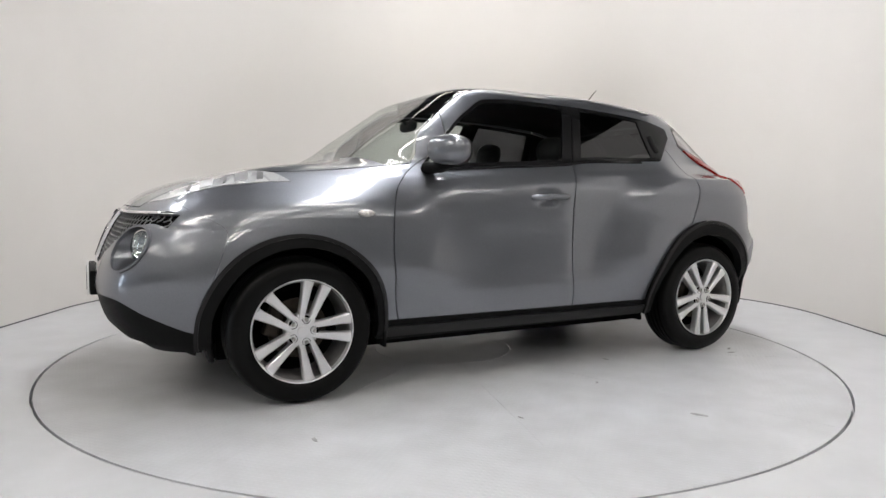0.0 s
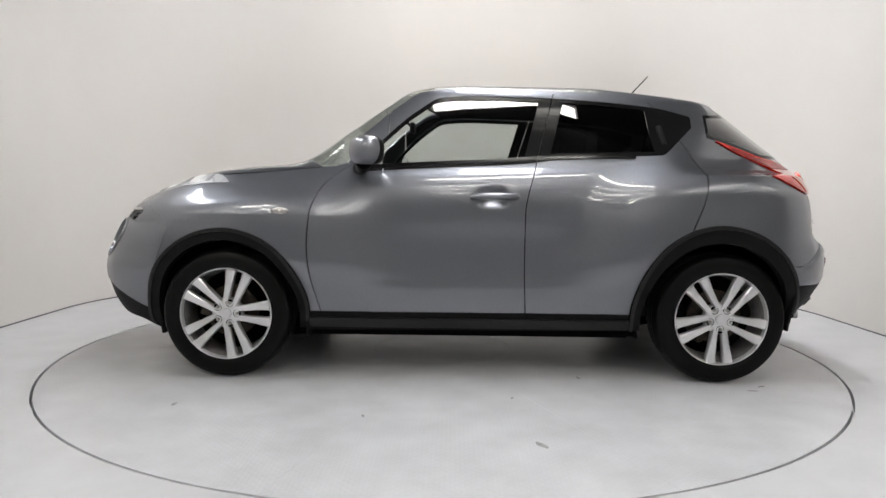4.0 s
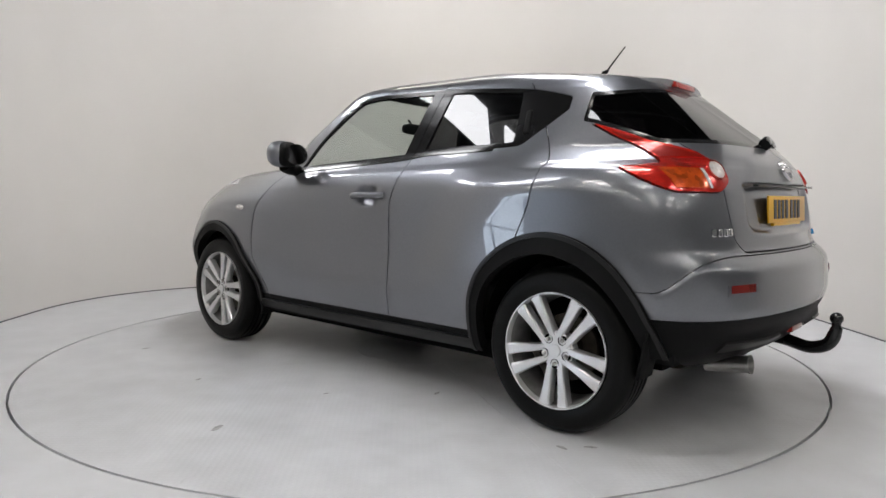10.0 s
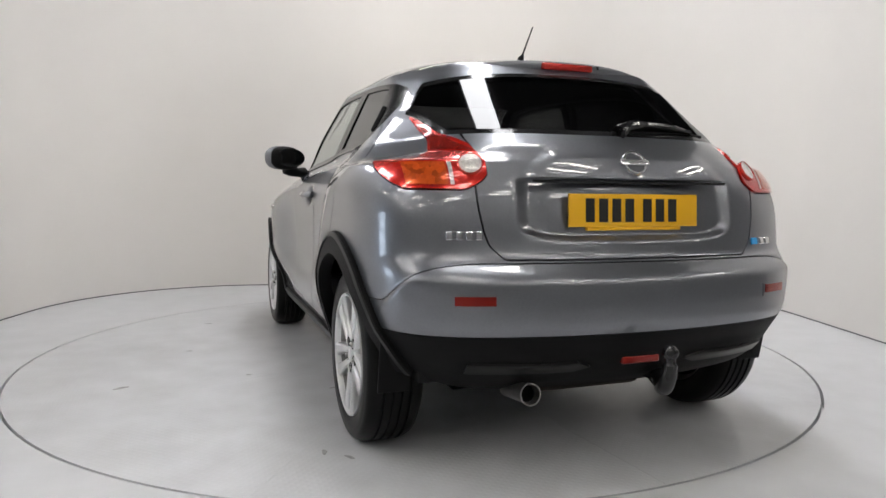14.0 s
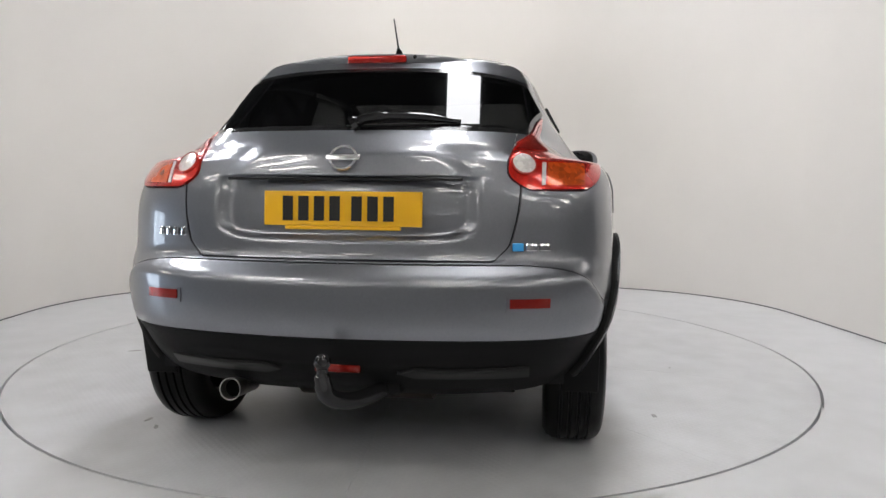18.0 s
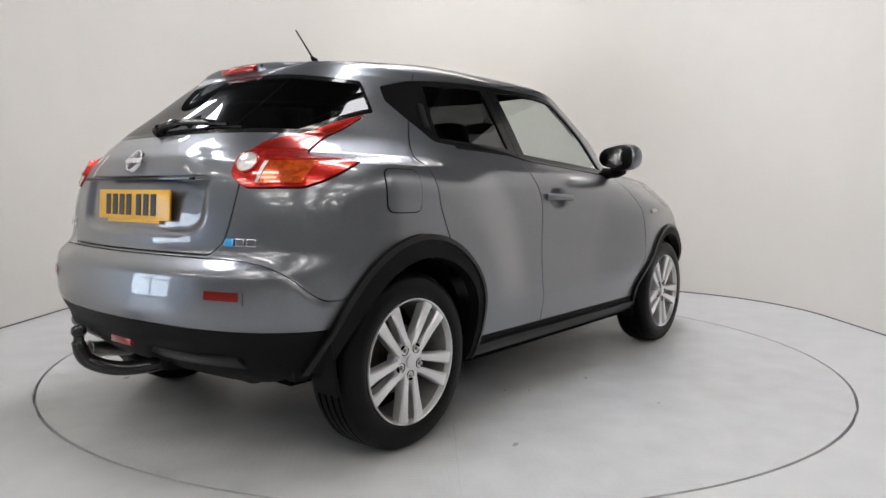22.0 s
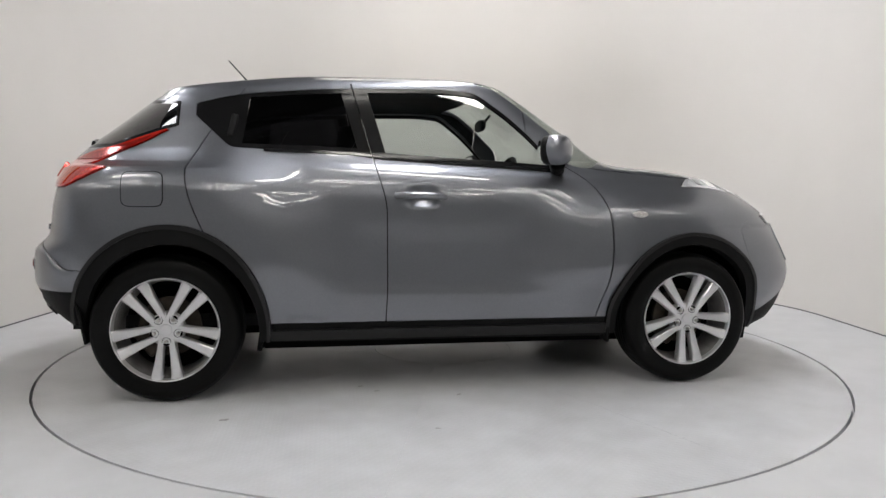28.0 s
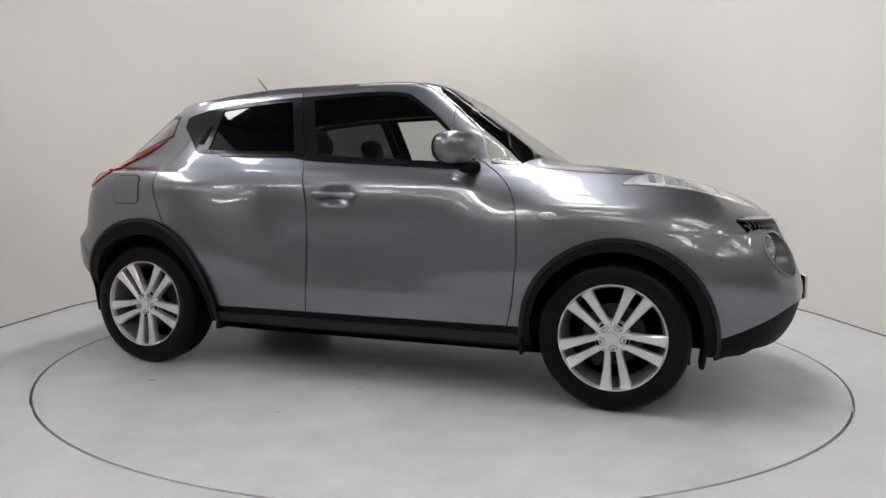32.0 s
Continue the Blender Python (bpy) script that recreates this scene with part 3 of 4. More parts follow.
AXLE, HUB_Z = 1.265, 0.328
line = smooth_keys
DOOR_F = line([0.2, 0.33, 0.53, 0.69, 0.85, 0.97, 1.04, 1.11, 1.2], [0.75, 0.78, 0.825, 0.84, 0.83, 0.79, 0.73, 0.63, 0.45])
DOOR_B = line([0.2, 0.36, 0.54, 0.86, 1.11, 1.5], [-0.277, -0.272, -0.265, -0.267, -0.325, -0.43])
DOOR_R = line([0.2, 0.4, 0.6, 0.80, 0.95, 1.06, 1.16, 1.25, 1.38, 1.5], [-0.86, -0.90, -1.0, -1.10, -1.155, -1.17, -1.13, -1.08, -1.00, -0.9])
BELT = line([-1.2, -0.95, -0.42, -0.31, 0.2, 0.54, 0.7], [1.185, 1.165, 1.15, 1.135, 1.105, 1.085, 1.07])
DLO_TOP = line([-1.3, -1.14, -0.94, -0.38, 0.0, 0.17, 0.3, 0.45, 0.62, 0.7], [1.33, 1.385, 1.43, 1.475, 1.485, 1.475, 1.40, 1.27, 1.085, 1.0])


def arch(cx, r, top):
    """Positive outside a wheel arch (a little taller than round)."""
    return lambda x, y, z: np.hypot(x - cx, np.where(z > HUB_Z, (z - HUB_Z) * r / top, z - HUB_Z)) - r


# wheel arches and black flares
rest, _ = skin.split(arch(1.268, 0.378, 0.385))
rest, flare_f = rest.gap(arch(1.277, 0.437, 0.446), 0.001)
rest, _ = rest.split(arch(-1.235, 0.375, 0.395))
rest, flare_r = rest.gap(arch(-1.245, 0.437, 0.482), 0.001)
flare_f, wrong_f = flare_f.split(lambda x, y, z: np.minimum(y - 0.5, z - 0.262))
flare_r, wrong_r = flare_r.split(lambda x, y, z: np.minimum(y - 0.5, z - np.where(x < -1.23, 0.36, 0.27)))

# black lower cladding: sills, chin and rear valance
CHIN_TOP = line([1.3, 1.6, 1.72, 1.9, 2.045, 2.2], [0.30, 0.31, 0.337, 0.416, 0.49, 0.50])
CHIN_LOW = line([1.3, 1.62, 1.70, 1.79, 1.96, 2.04, 2.2], [0.20, 0.20, 0.215, 0.262, 0.295, 0.35, 0.37])
SILL = lambda x, y, z: z - np.where(x > 1.3, CHIN_TOP(x), np.where(x < -1.3, 0.505, 0.345))
body, low = rest.gap(SILL, 0.002)
chin, low = low.split(lambda x, y, z: x - 1.3)
sill, valance = low.split(lambda x, y, z: x + 1.3)
chin = chin.inside(lambda x, y, z: z - CHIN_LOW(x))
valance = valance.inside(lambda x, y, z: np.maximum(z - 0.32, -1.70 - x))

# greenhouse: windscreen, rear window, side glass
scuttle = line([0, 0.3, 0.6, 0.75], [1.02, 0.98, 0.86, 0.74])
roofline_f = line([0, 0.3, 0.5, 0.6], [0.30, 0.28, 0.22, 0.16])
pillar_a = line([0.9, 1.1, 1.3, 1.45, 1.6], [0.715, 0.690, 0.618, 0.556, 0.51])
SCREEN = [lambda x, y, z: scuttle(y) - x, lambda x, y, z: x - roofline_f(y), lambda x, y, z: pillar_a(z) - y, lambda x, y, z: z - 1.0]


def both_of(fs, g=0.0):
    return lambda x, y, z: np.minimum.reduce([f(x, y, z) for f in fs]) - g


body, screen = [s for s in body.gap(lambda x, y, z: -both_of(SCREEN)(x, y, z), 0.0015)]
LAMP_TOP = line([-1.85, -1.80, -1.718, -1.606, -1.542, -1.424, -1.28, -1.2], [1.02, 1.065, 1.110, 1.150, 1.166, 1.208, 1.253, 1.27])
LAMP_NOTCH = line([-1.80, -1.66, -1.61, -1.574, -1.482, -1.383, -1.28, -1.2], [1.0, 1.05, 1.075, 1.098, 1.148, 1.192, 1.246, 1.27])
LAMP_LOW = line([-1.9, -1.71, -1.665, -1.57, -1.512, -1.3], [0.968, 0.970, 0.985, 1.028, 1.056, 1.15])
LAMP_LOW_TOP = line([-1.9, -1.7, -1.609, -1.553, -1.466, -1.3], [1.085, 1.078, 1.074, 1.066, 1.060, 1.04])
RGLASS = [lambda x, y, z: -1.236 - x, lambda x, y, z: z - np.where(y > 0.40, np.maximum(1.165, LAMP_TOP(x) + 0.003), 1.165), lambda x, y, z: 1.430 - 0.12 * y * y - z]
body, rear_pane = body.gap(lambda x, y, z: -both_of(RGLASS)(x, y, z), 0.0006)
rear_glass, rear_frit = rear_pane.split(lambda x, y, z: both_of(RGLASS, 0.016)(x, y, z))
DLO = [lambda x, y, z: z - BELT(x), lambda x, y, z: DLO_TOP(x) - z, lambda x, y, z: x + 1.16 + 1.1 * np.maximum(0, 1.32 - z) * -1.0, lambda x, y, z: y - 0.3]
body, dlo = body.gap(lambda x, y, z: -both_of(DLO)(x, y, z), 0.001)

# side windows inside the black surround
frame_in = both_of(DLO, 0.022)
win, surround = dlo.split(lambda x, y, z: frame_in(x, y, z))
win_f, win_r = win.split(lambda x, y, z: x - (DOOR_B(z) + 0.068))
win_r, pillar_b = win_r.split(lambda x, y, z: (DOOR_B(z) - 0.062) - x)
win_r, quarter = win_r.split(lambda x, y, z: x + 0.925 - 0.12 * (z - 1.3))
surround_f, surround_r = (surround + pillar_b + quarter).gap(lambda x, y, z: x - DOOR_B(z), 0.002)

# tailgate, rear lamps, bumpers
TAIL_Y = line([0.70, 0.76, 0.80, 0.98, 1.06, 1.17, 1.5], [0.43, 0.50, 0.535, 0.565, 0.53, 0.545, 0.42])
rear, body = body.split(lambda x, y, z: -1.2 - x)
LAMP = [lambda x, y, z: np.maximum(np.minimum(z - LAMP_LOW(x), LAMP_LOW_TOP(x) - z), np.minimum(z - LAMP_NOTCH(x), LAMP_TOP(x) - z)),
        lambda x, y, z: y - 0.522 - 20 * np.maximum(0, 1.03 - z) ** 2 - 0.3 * np.maximum(0, z - 1.065), lambda x, y, z: -1.278 - x]
rear, lamp_r = rear.gap(lambda x, y, z: -both_of(LAMP)(x, y, z), 0.002)
TAILGATE = lambda x, y, z: np.minimum.reduce([TAIL_Y(z) - y, z - 0.745, -1.40 - x, 1.25 - z])
rear, tailgate = rear.gap(lambda x, y, z: -TAILGATE(x, y, z), 0.003)
rear, bumper_r = rear.gap(lambda x, y, z: z - bumper_top(x), 0.0022)
roof_tail, rear = rear.split(lambda x, y, z: z - 1.40)
fuel = lambda x, y, z: 0.085 - ((np.abs(x + 1.345) / 1.0) ** 6 + (np.abs(z - 0.965) / 0.88) ** 6) ** (1 / 6)

# bonnet, headlamps, front bumper, wings, doors
nose, body = body.split(lambda x, y, z: x - 0.62)
HOOD_Y = line([0.6, 0.95, 1.3, 1.6, 1.8, 2.1], [0.70, 0.68, 0.655, 0.50, 0.435, 0.40])
HOOD = lambda x, y, z: np.minimum.reduce([HOOD_Y(x) - y, z - 0.885, 1.0 * (x - 0.66)])
LENS_IN = line([1.28, 1.33, 1.40, 1.50, 1.66, 1.84], [0.722, 0.665, 0.615, 0.56, 0.468, 0.445])
LENS_OUT = line([1.28, 1.365, 1.47, 1.55, 1.71, 1.80, 1.86], [0.728, 0.71, 0.69, 0.665, 0.595, 0.53, 0.45])
LENS = lambda x, y, z: np.minimum.reduce([y - LENS_IN(x), LENS_OUT(x) - y, x - 1.28, 1.87 - x, z - 0.86])
nose, lens = nose.gap(lambda x, y, z: -LENS(x, y, z), 0.0015)
nose, hood = nose.gap(lambda x, y, z: -HOOD(x, y, z), 0.003)
SEAM = line([0.2, 0.5, 0.7, 0.78, 0.90, 1.2], [1.64, 1.66, 1.60, 1.58, 1.75, 1.95])
bumper_f, wing = nose.gap(lambda x, y, z: x - SEAM(z), 0.0007)
HEAD = (1.865, 0.565, 0.705)
HEAD_TURN = 6.0
HEAD_R = 0.094


def head_dist(x, y, z):
    c, s_ = math.cos(radians(HEAD_TURN)), math.sin(radians(HEAD_TURN))
    side = -(x - HEAD[0]) * s_ + (y - HEAD[1]) * c
    return np.where(x > 1.6, np.hypot(side, z - HEAD[2]), 9.0)


GRILLE_LOW = line([0, 0.2, 0.387, 0.513, 0.56, 0.625, 0.70], [0.62, 0.62, 0.693, 0.775, 0.803, 0.815, 0.792])
GRILLE = lambda x, y, z: np.minimum.reduce([0.856 - z, z - GRILLE_LOW(y), 0.69 - y, x - 1.715 - 0.6 * (0.856 - z)])
bumper_f, bowl_area = bumper_f.split(lambda x, y, z: head_dist(x, y, z) - HEAD_R)
bumper_f, bowl_ring = bumper_f.split(lambda x, y, z: head_dist(x, y, z) - HEAD_R - 0.010)
grille, bumper_f = bumper_f.split(GRILLE)
door_front, wing = (body + wing).gap(lambda x, y, z: DOOR_F(z) - x)
rear_wing = rear
roof, sides = door_front.split(lambda x, y, z: z - np.maximum(DLO_TOP(x) + 0.028, 1.13))
a_post, roof = roof.split(lambda x, y, z: (x - 0.2))
doors, quarter_skin = sides.gap(lambda x, y, z: x - DOOR_R(z))
door_f, door_r = doors.gap(lambda x, y, z: x - DOOR_B(z))

roof_all = roof + roof_tail + a_post
quarter_all = quarter_skin + rear_wing
hood.make("bonnet", M_PAINT, car, both=True)
roof_all.make("roof", M_PAINT, car, both=True)
tailgate.make("tailgate", M_PAINT, car, both=True)
bumper_f.make("front_bumper", M_PAINT, car, both=True)
bumper_r.make("rear_bumper", M_PAINT, car, both=True)
chin.make("front_lower_bumper", M_BLACK, car, "black plastic lower bumper", both=True, depth=0.03, lift=-0.006)
valance.make("rear_valance", M_BLACK, car, "black plastic rear valance", both=True, depth=0.03)
# dark sheet set back behind the mesh, for the shade in the opening
grille.make("grille", M_DARK, car, "black honeycomb grille", both=True, lift=-0.03)
screen.make("windscreen", M_GLASS, car, "clear windscreen", both=True, depth=0.004)
rear_glass.make("rear_window", M_REARGLASS, car, "dark tinted rear window", both=True, depth=0.004, fair=True)
rear_frit.make("rear_window_border", M_GLOSS, car, "black border of the rear window", both=True, depth=0.004)
wing.pair("front_wing", M_PAINT, car)
quarter_all.pair("rear_wing", M_PAINT, car)
door_f_l, door_f_r = door_f.pair("front_door", M_PAINT, car)
door_r_l, door_r_r = door_r.pair("rear_door", M_PAINT, car)
for s, (df, dr) in ((False, (door_f_l, door_r_l)), (True, (door_f_r, door_r_r))):
    win_f.make("door_window", M_GLASS, df, "clear side window", mirror=s, depth=0.004, lift=-0.006, fair=True)
    surround_f.make("window_surround", M_FRAME, df, "black window surround", mirror=s)
    win_r.make("door_window", M_PRIVACY, dr, "dark tinted side window", mirror=s, depth=0.004, lift=-0.006, fair=True)
    surround_r.make("window_surround", M_FRAME, dr, "black window surround", mirror=s)
for s, (df, dr) in ((False, (door_f_l, door_r_l)), (True, (door_f_r, door_r_r))):
    for skin_part, door_ob in ((door_f, df), (door_r, dr)):
        strip = skin_part.inside(lambda x, y, z: z - BELT(x) + 0.013, lambda x, y, z: BELT(x) + 0.004 - z, lambda x, y, z: 0.60 - x, lambda x, y, z: x + 0.84)
        strip.make("belt_moulding", M_GLOSS, door_ob, "gloss black belt moulding", mirror=s, lift=0.005, depth=0.006)
sill.pair("side_sill", M_BLACK, car, "black plastic sill", depth=0.04)
flare_f.pair("wheel_arch_trim", M_BLACK, car, "black plastic wheel arch trim", depth=0.05, lift=0.012)
flare_r.pair("wheel_arch_trim", M_BLACK, car, "black plastic wheel arch trim", depth=0.05, lift=0.020)
for flare, edge in ((flare_f, arch(1.277, 0.437, 0.446)), (flare_r, arch(-1.245, 0.437, 0.482))):
    flare.inside(lambda x, y, z: edge(x, y, z) + 0.018).pair("arch_trim_lip", M_SATIN, car, "satin black rolled lip of the arch trim", depth=0.01, lift=0.017 if flare is flare_f else 0.025)
lamp_r.pair("tail_lamp", M_RED, car, "red and amber tail lamp", lift=0.008, depth=0.03)
for s, side_lamp in zip((False, True), lens.pair("side_lamp", M_CLEAR, car, "clear lens light on top of the wing", lift=0.002, depth=0.008)):
    for x0, x1, mt, lb in ((1.37, 1.40, M_MESH, "grey lamp divider"), (1.44, 1.50, M_ALLOY, "silver reflector cell"), (1.535, 1.55, M_MESH, "grey lamp divider"), (1.60, 1.66, M_ALLOY, "silver reflector cell"), (1.70, 1.715, M_MESH, "grey lamp divider")):
        cell = lens.inside(lambda x, y, z: x - x0 - 0.25 * (y - 0.58), lambda x, y, z: x1 + 0.25 * (y - 0.58) - x, lambda x, y, z: y - LENS_IN(x) - 0.015, lambda x, y, z: LENS_OUT(x) - 0.020 - y)
        cell.make("reflector_cell", mt, side_lamp, lb, mirror=s, lift=0.004, depth=0.003)

# dark inner shell, an added sheet that gives the shut lines their shade
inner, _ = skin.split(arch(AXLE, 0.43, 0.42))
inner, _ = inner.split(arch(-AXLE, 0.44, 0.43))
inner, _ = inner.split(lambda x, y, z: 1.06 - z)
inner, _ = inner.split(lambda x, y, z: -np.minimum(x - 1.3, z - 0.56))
inner.make("inner_shell", M_LINER, car, "dark sheet added behind the shut lines", both=True, lift=-0.03, depth=0.01)
# plain underbody blocks, coloured near-black for the shade beneath the car
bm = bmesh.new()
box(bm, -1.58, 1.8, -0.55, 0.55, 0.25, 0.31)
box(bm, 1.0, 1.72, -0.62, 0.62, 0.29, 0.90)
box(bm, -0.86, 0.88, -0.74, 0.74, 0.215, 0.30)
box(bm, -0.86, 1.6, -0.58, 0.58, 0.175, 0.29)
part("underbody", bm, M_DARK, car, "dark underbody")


def build_wheel(side):
    """Tyre with its alloy wheel; the outer face points to +y."""
    bm = bmesh.new()
    R, w = 0.334, 0.105
    prof = [(0.228, -w + 0.01), (0.255, -w), (0.295, -w - 0.004), (0.320, -w + 0.010), (R - 0.003, -w + 0.032)]
    for g in (-0.048, -0.016, 0.016, 0.048):
        prof += [(R, g - 0.006), (R - 0.008, g - 0.004), (R - 0.008, g + 0.004), (R, g + 0.006)]
    prof += [(R - 0.003, w - 0.032), (0.320, w - 0.010), (0.308, w - 0.001), (0.304, w - 0.001), (0.295, w + 0.004), (0.262, w + 0.003), (0.250, w), (0.233, w - 0.008)]
    lathe(bm, prof, 80)
    wheel = part("wheel", bm, M_RUBBER, None, "black road tyre on a silver five double-spoke alloy wheel", smooth=50)
    bm = bmesh.new()
    lathe(bm, [(0.249, w - 0.006), (0.248, w + 0.002), (0.244, w + 0.002), (0.239, w - 0.010), (0.236, w - 0.022)], 80)
    # five pairs of spokes that widen into the rim
    for k in range(5):
        for sd in (-1, 1):
            a = radians(90 + 72 * k)
            rows = []
            for r, off, hw, zz in ((0.030, 0.020, 0.0135, w - 0.018), (0.075, 0.0265, 0.0150, w - 0.010), (0.15, 0.0355, 0.0190, w - 0.007), (0.205, 0.0430, 0.0232, w - 0.004), (0.230, 0.046, 0.0265, w - 0.003), (0.242, 0.048, 0.0310, w - 0.004)):
                row = []
                rr = math.sqrt(max(r * r - off * off, 0.0004)) if r > 0.2 else r
                for e, dz in ((-1, -0.04), (-1, -0.006), (-0.72, 0), (0.72, 0), (1, -0.006), (1, -0.04)):
                    u = sd * off + e * hw
                    row.append(bm.verts.new((rr * math.cos(a) - u * math.sin(a), zz + dz, rr * math.sin(a) + u * math.cos(a))))
                rows.append(row)
            for p, q in zip(rows, rows[1:]):
                for i in range(5):
                    bm.faces.new((p[i], p[i + 1], q[i + 1], q[i]))
    r = lathe(bm, [(0.084, w - 0.06), (0.082, w - 0.026), (0.074, w - 0.017), (0.040, w - 0.0145), (0.028, w - 0.0145)], 40)
    cap(bm, r[-1])
    # barrel in a darker alloy: depth shade behind the spokes as colour
    barrel = bmesh.new()
    lathe(barrel, [(0.236, w - 0.022), (0.229, w - 0.045), (0.218, -w + 0.04), (0.24, -w + 0.01)], 64)
    part("rim_barrel", barrel, M_BARREL, wheel, "inner barrel of the rim, darkened for shade")
    part("rim", bm, M_ALLOY, wheel, "silver alloy rim with five double spokes")
    bm = bmesh.new()
    r = lathe(bm, [(0.0275, w - 0.016), (0.0265, w - 0.008), (0.020, w - 0.006)], 32)
    cap(bm, r[-1])
    part("centre_cap", bm, M_ALLOY, wheel)
    for k in range(5):
        a = radians(90 + 72 * k)
        bm = bmesh.new()
        at = (0.057 * math.cos(a), 0, 0.057 * math.sin(a))
        # recess shade is put into the near-black colour of the seat
        r = lathe(bm, [(0.0205, w - 0.03), (0.0205, w - 0.0120), (0.0190, w - 0.0120), (0.0180, w - 0.0165), (0.004, w - 0.0165)], 16, centre=at)
        cap(bm, r[-1])
        part("nut_seat", bm, M_DARK, wheel, "nut recess blackened for its shade")
        bm = bmesh.new()
        r = lathe(bm, [(0.0095, w - 0.018), (0.0095, w - 0.006), (0.007, w - 0.003)], 6, centre=at)
        cap(bm, r[-1])
        part("wheel_nut", bm, M_STEEL, wheel, smooth=0)
    bm = bmesh.new()
    r = lathe(bm, [(0.145, -0.02), (0.145, 0.0), (0.08, 0.0), (0.078, 0.03), (0.03, 0.03)], 48)
    cap(bm, r[-1])
    part("brake_disc", bm, M_WORN, wheel, "worn steel brake disc")
    # dark disc added behind the spokes as shade inside the wheel
    bm = bmesh.new()
    r = lathe(bm, [(0.222, -0.06), (0.12, -0.055)], 40)
    cap(bm, r[-1])
    part("wheel_back", bm, M_DARK, wheel)
    bm = bmesh.new()
    box(bm, 0.09, 0.16, -0.035, 0.03, -0.07, 0.07, 0.012)
    part("brake_caliper", bm, M_WORN, wheel, "grey brake caliper")
    for piece in wheel.children:
        piece.data.transform(Matrix.Diagonal((0.95, 1, 0.95, 1)))
    return wheel


WHEEL_Y = 0.763
wheel = build_wheel(1)
wheel.parent = car
for i, (x, y, rz, ry) in enumerate(((AXLE, WHEEL_Y, 0, -18), (-AXLE, WHEEL_Y, 0, 36), (AXLE, -WHEEL_Y, 180, 42), (-AXLE, -WHEEL_Y, 180, 36))):
    m = pose(x, y, 0.334, 0, 0, rz) @ pose(0, 0, 0, 0, ry, 0)
    if i == 0:
        wheel.matrix_basis = m
    else:
        copy_thing(wheel, m)

# arch liners, near-black so the shade of the arch is in their colour
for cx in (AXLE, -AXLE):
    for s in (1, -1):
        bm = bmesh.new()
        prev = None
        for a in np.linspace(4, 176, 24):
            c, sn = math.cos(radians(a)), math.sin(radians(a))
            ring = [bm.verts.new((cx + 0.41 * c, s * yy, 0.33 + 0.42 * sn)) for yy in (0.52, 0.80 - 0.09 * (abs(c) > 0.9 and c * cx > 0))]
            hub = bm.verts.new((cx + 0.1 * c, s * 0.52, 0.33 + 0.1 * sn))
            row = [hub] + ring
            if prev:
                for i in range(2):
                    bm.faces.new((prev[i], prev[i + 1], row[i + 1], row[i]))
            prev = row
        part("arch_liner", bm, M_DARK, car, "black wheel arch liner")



def rounded(name, mat, parent, cx, cy, cz, sx, sy, sz, power=3.0, label="", m=None, steps=20):
    """A soft cushion shape (superellipsoid)."""
    bm = bmesh.new()
    bmesh.ops.create_uvsphere(bm, u_segments=steps, v_segments=steps // 2 + 2, radius=1.0)
    for v in bm.verts:
        c = v.co
        k = (abs(c.x) ** power + abs(c.y) ** power + abs(c.z) ** power) ** (-1 / power)
        v.co = Vector((c.x * k * sx, c.y * k * sy, c.z * k * sz))
    bmesh.ops.transform(bm, verts=bm.verts, matrix=Matrix.Translation((cx, cy, cz)) @ (m or Matrix()))
    return part(name, bm, mat, parent, label, smooth=60)


MIR_X, MIR_Y = 0.545, 0.885


def rear_at(y, z):
    """Rear face of the body at a place across and up."""
    pts = grid[:, NS // 2:].reshape(-1, 3)
    return pts[np.argmin((pts[:, 1] - abs(y)) ** 2 + (pts[:, 2] - z) ** 2), 0]


def front_at(y, z):
    """Nose of the body at a place across and up."""
    pts = grid[:, :NS // 2].reshape(-1, 3)
    return pts[np.argmin((pts[:, 1] - abs(y)) ** 2 + (pts[:, 2] - z) ** 2), 0]


def nose_at(y, z):
    """Nose of the body, smoothly between the points of the skin."""
    pts, ns_ = grid[:, :NS // 2].reshape(-1, 3), nrm[:, :NS // 2].reshape(-1, 3)
    j = np.argmin((pts[:, 1] - abs(y)) ** 2 + (pts[:, 2] - z) ** 2)
    return pts[j, 0] - (ns_[j, 1] * (abs(y) - pts[j, 1]) + ns_[j, 2] * (z - pts[j, 2])) / max(ns_[j, 0], 0.3)


def skin_at(x, z, side=1):
    """Outer half width of the body at a place along and up the side."""
    pts = grid[:, 26:-26].reshape(-1, 3)
    i = np.argmin((pts[:, 0] - x) ** 2 + (pts[:, 2] - z) ** 2)
    return side * pts[i, 1]


def tail_frame(y, z, out):
    """Axes of the tail skin at a place: -x points out of the body."""
    pts, ns_ = grid[:, NS // 2:].reshape(-1, 3), nrm[:, NS // 2:].reshape(-1, 3)
    j = np.argmin((pts[:, 1] - abs(y)) ** 2 + (pts[:, 2] - z) ** 2 + (pts[:, 0] > -1.2) * 9)
    flip = Vector((1, 1 if y > 0 else -1, 1))
    n = Vector(ns_[j]) * flip
    ax = -n
    ay = Vector((0, 0, 1)).cross(ax).normalized()
    az = ax.cross(ay)
    m = Matrix((ax, ay, az)).transposed().to_4x4()
    return Matrix.Translation(Vector((pts[j, 0], y, z)) + out * n) @ m


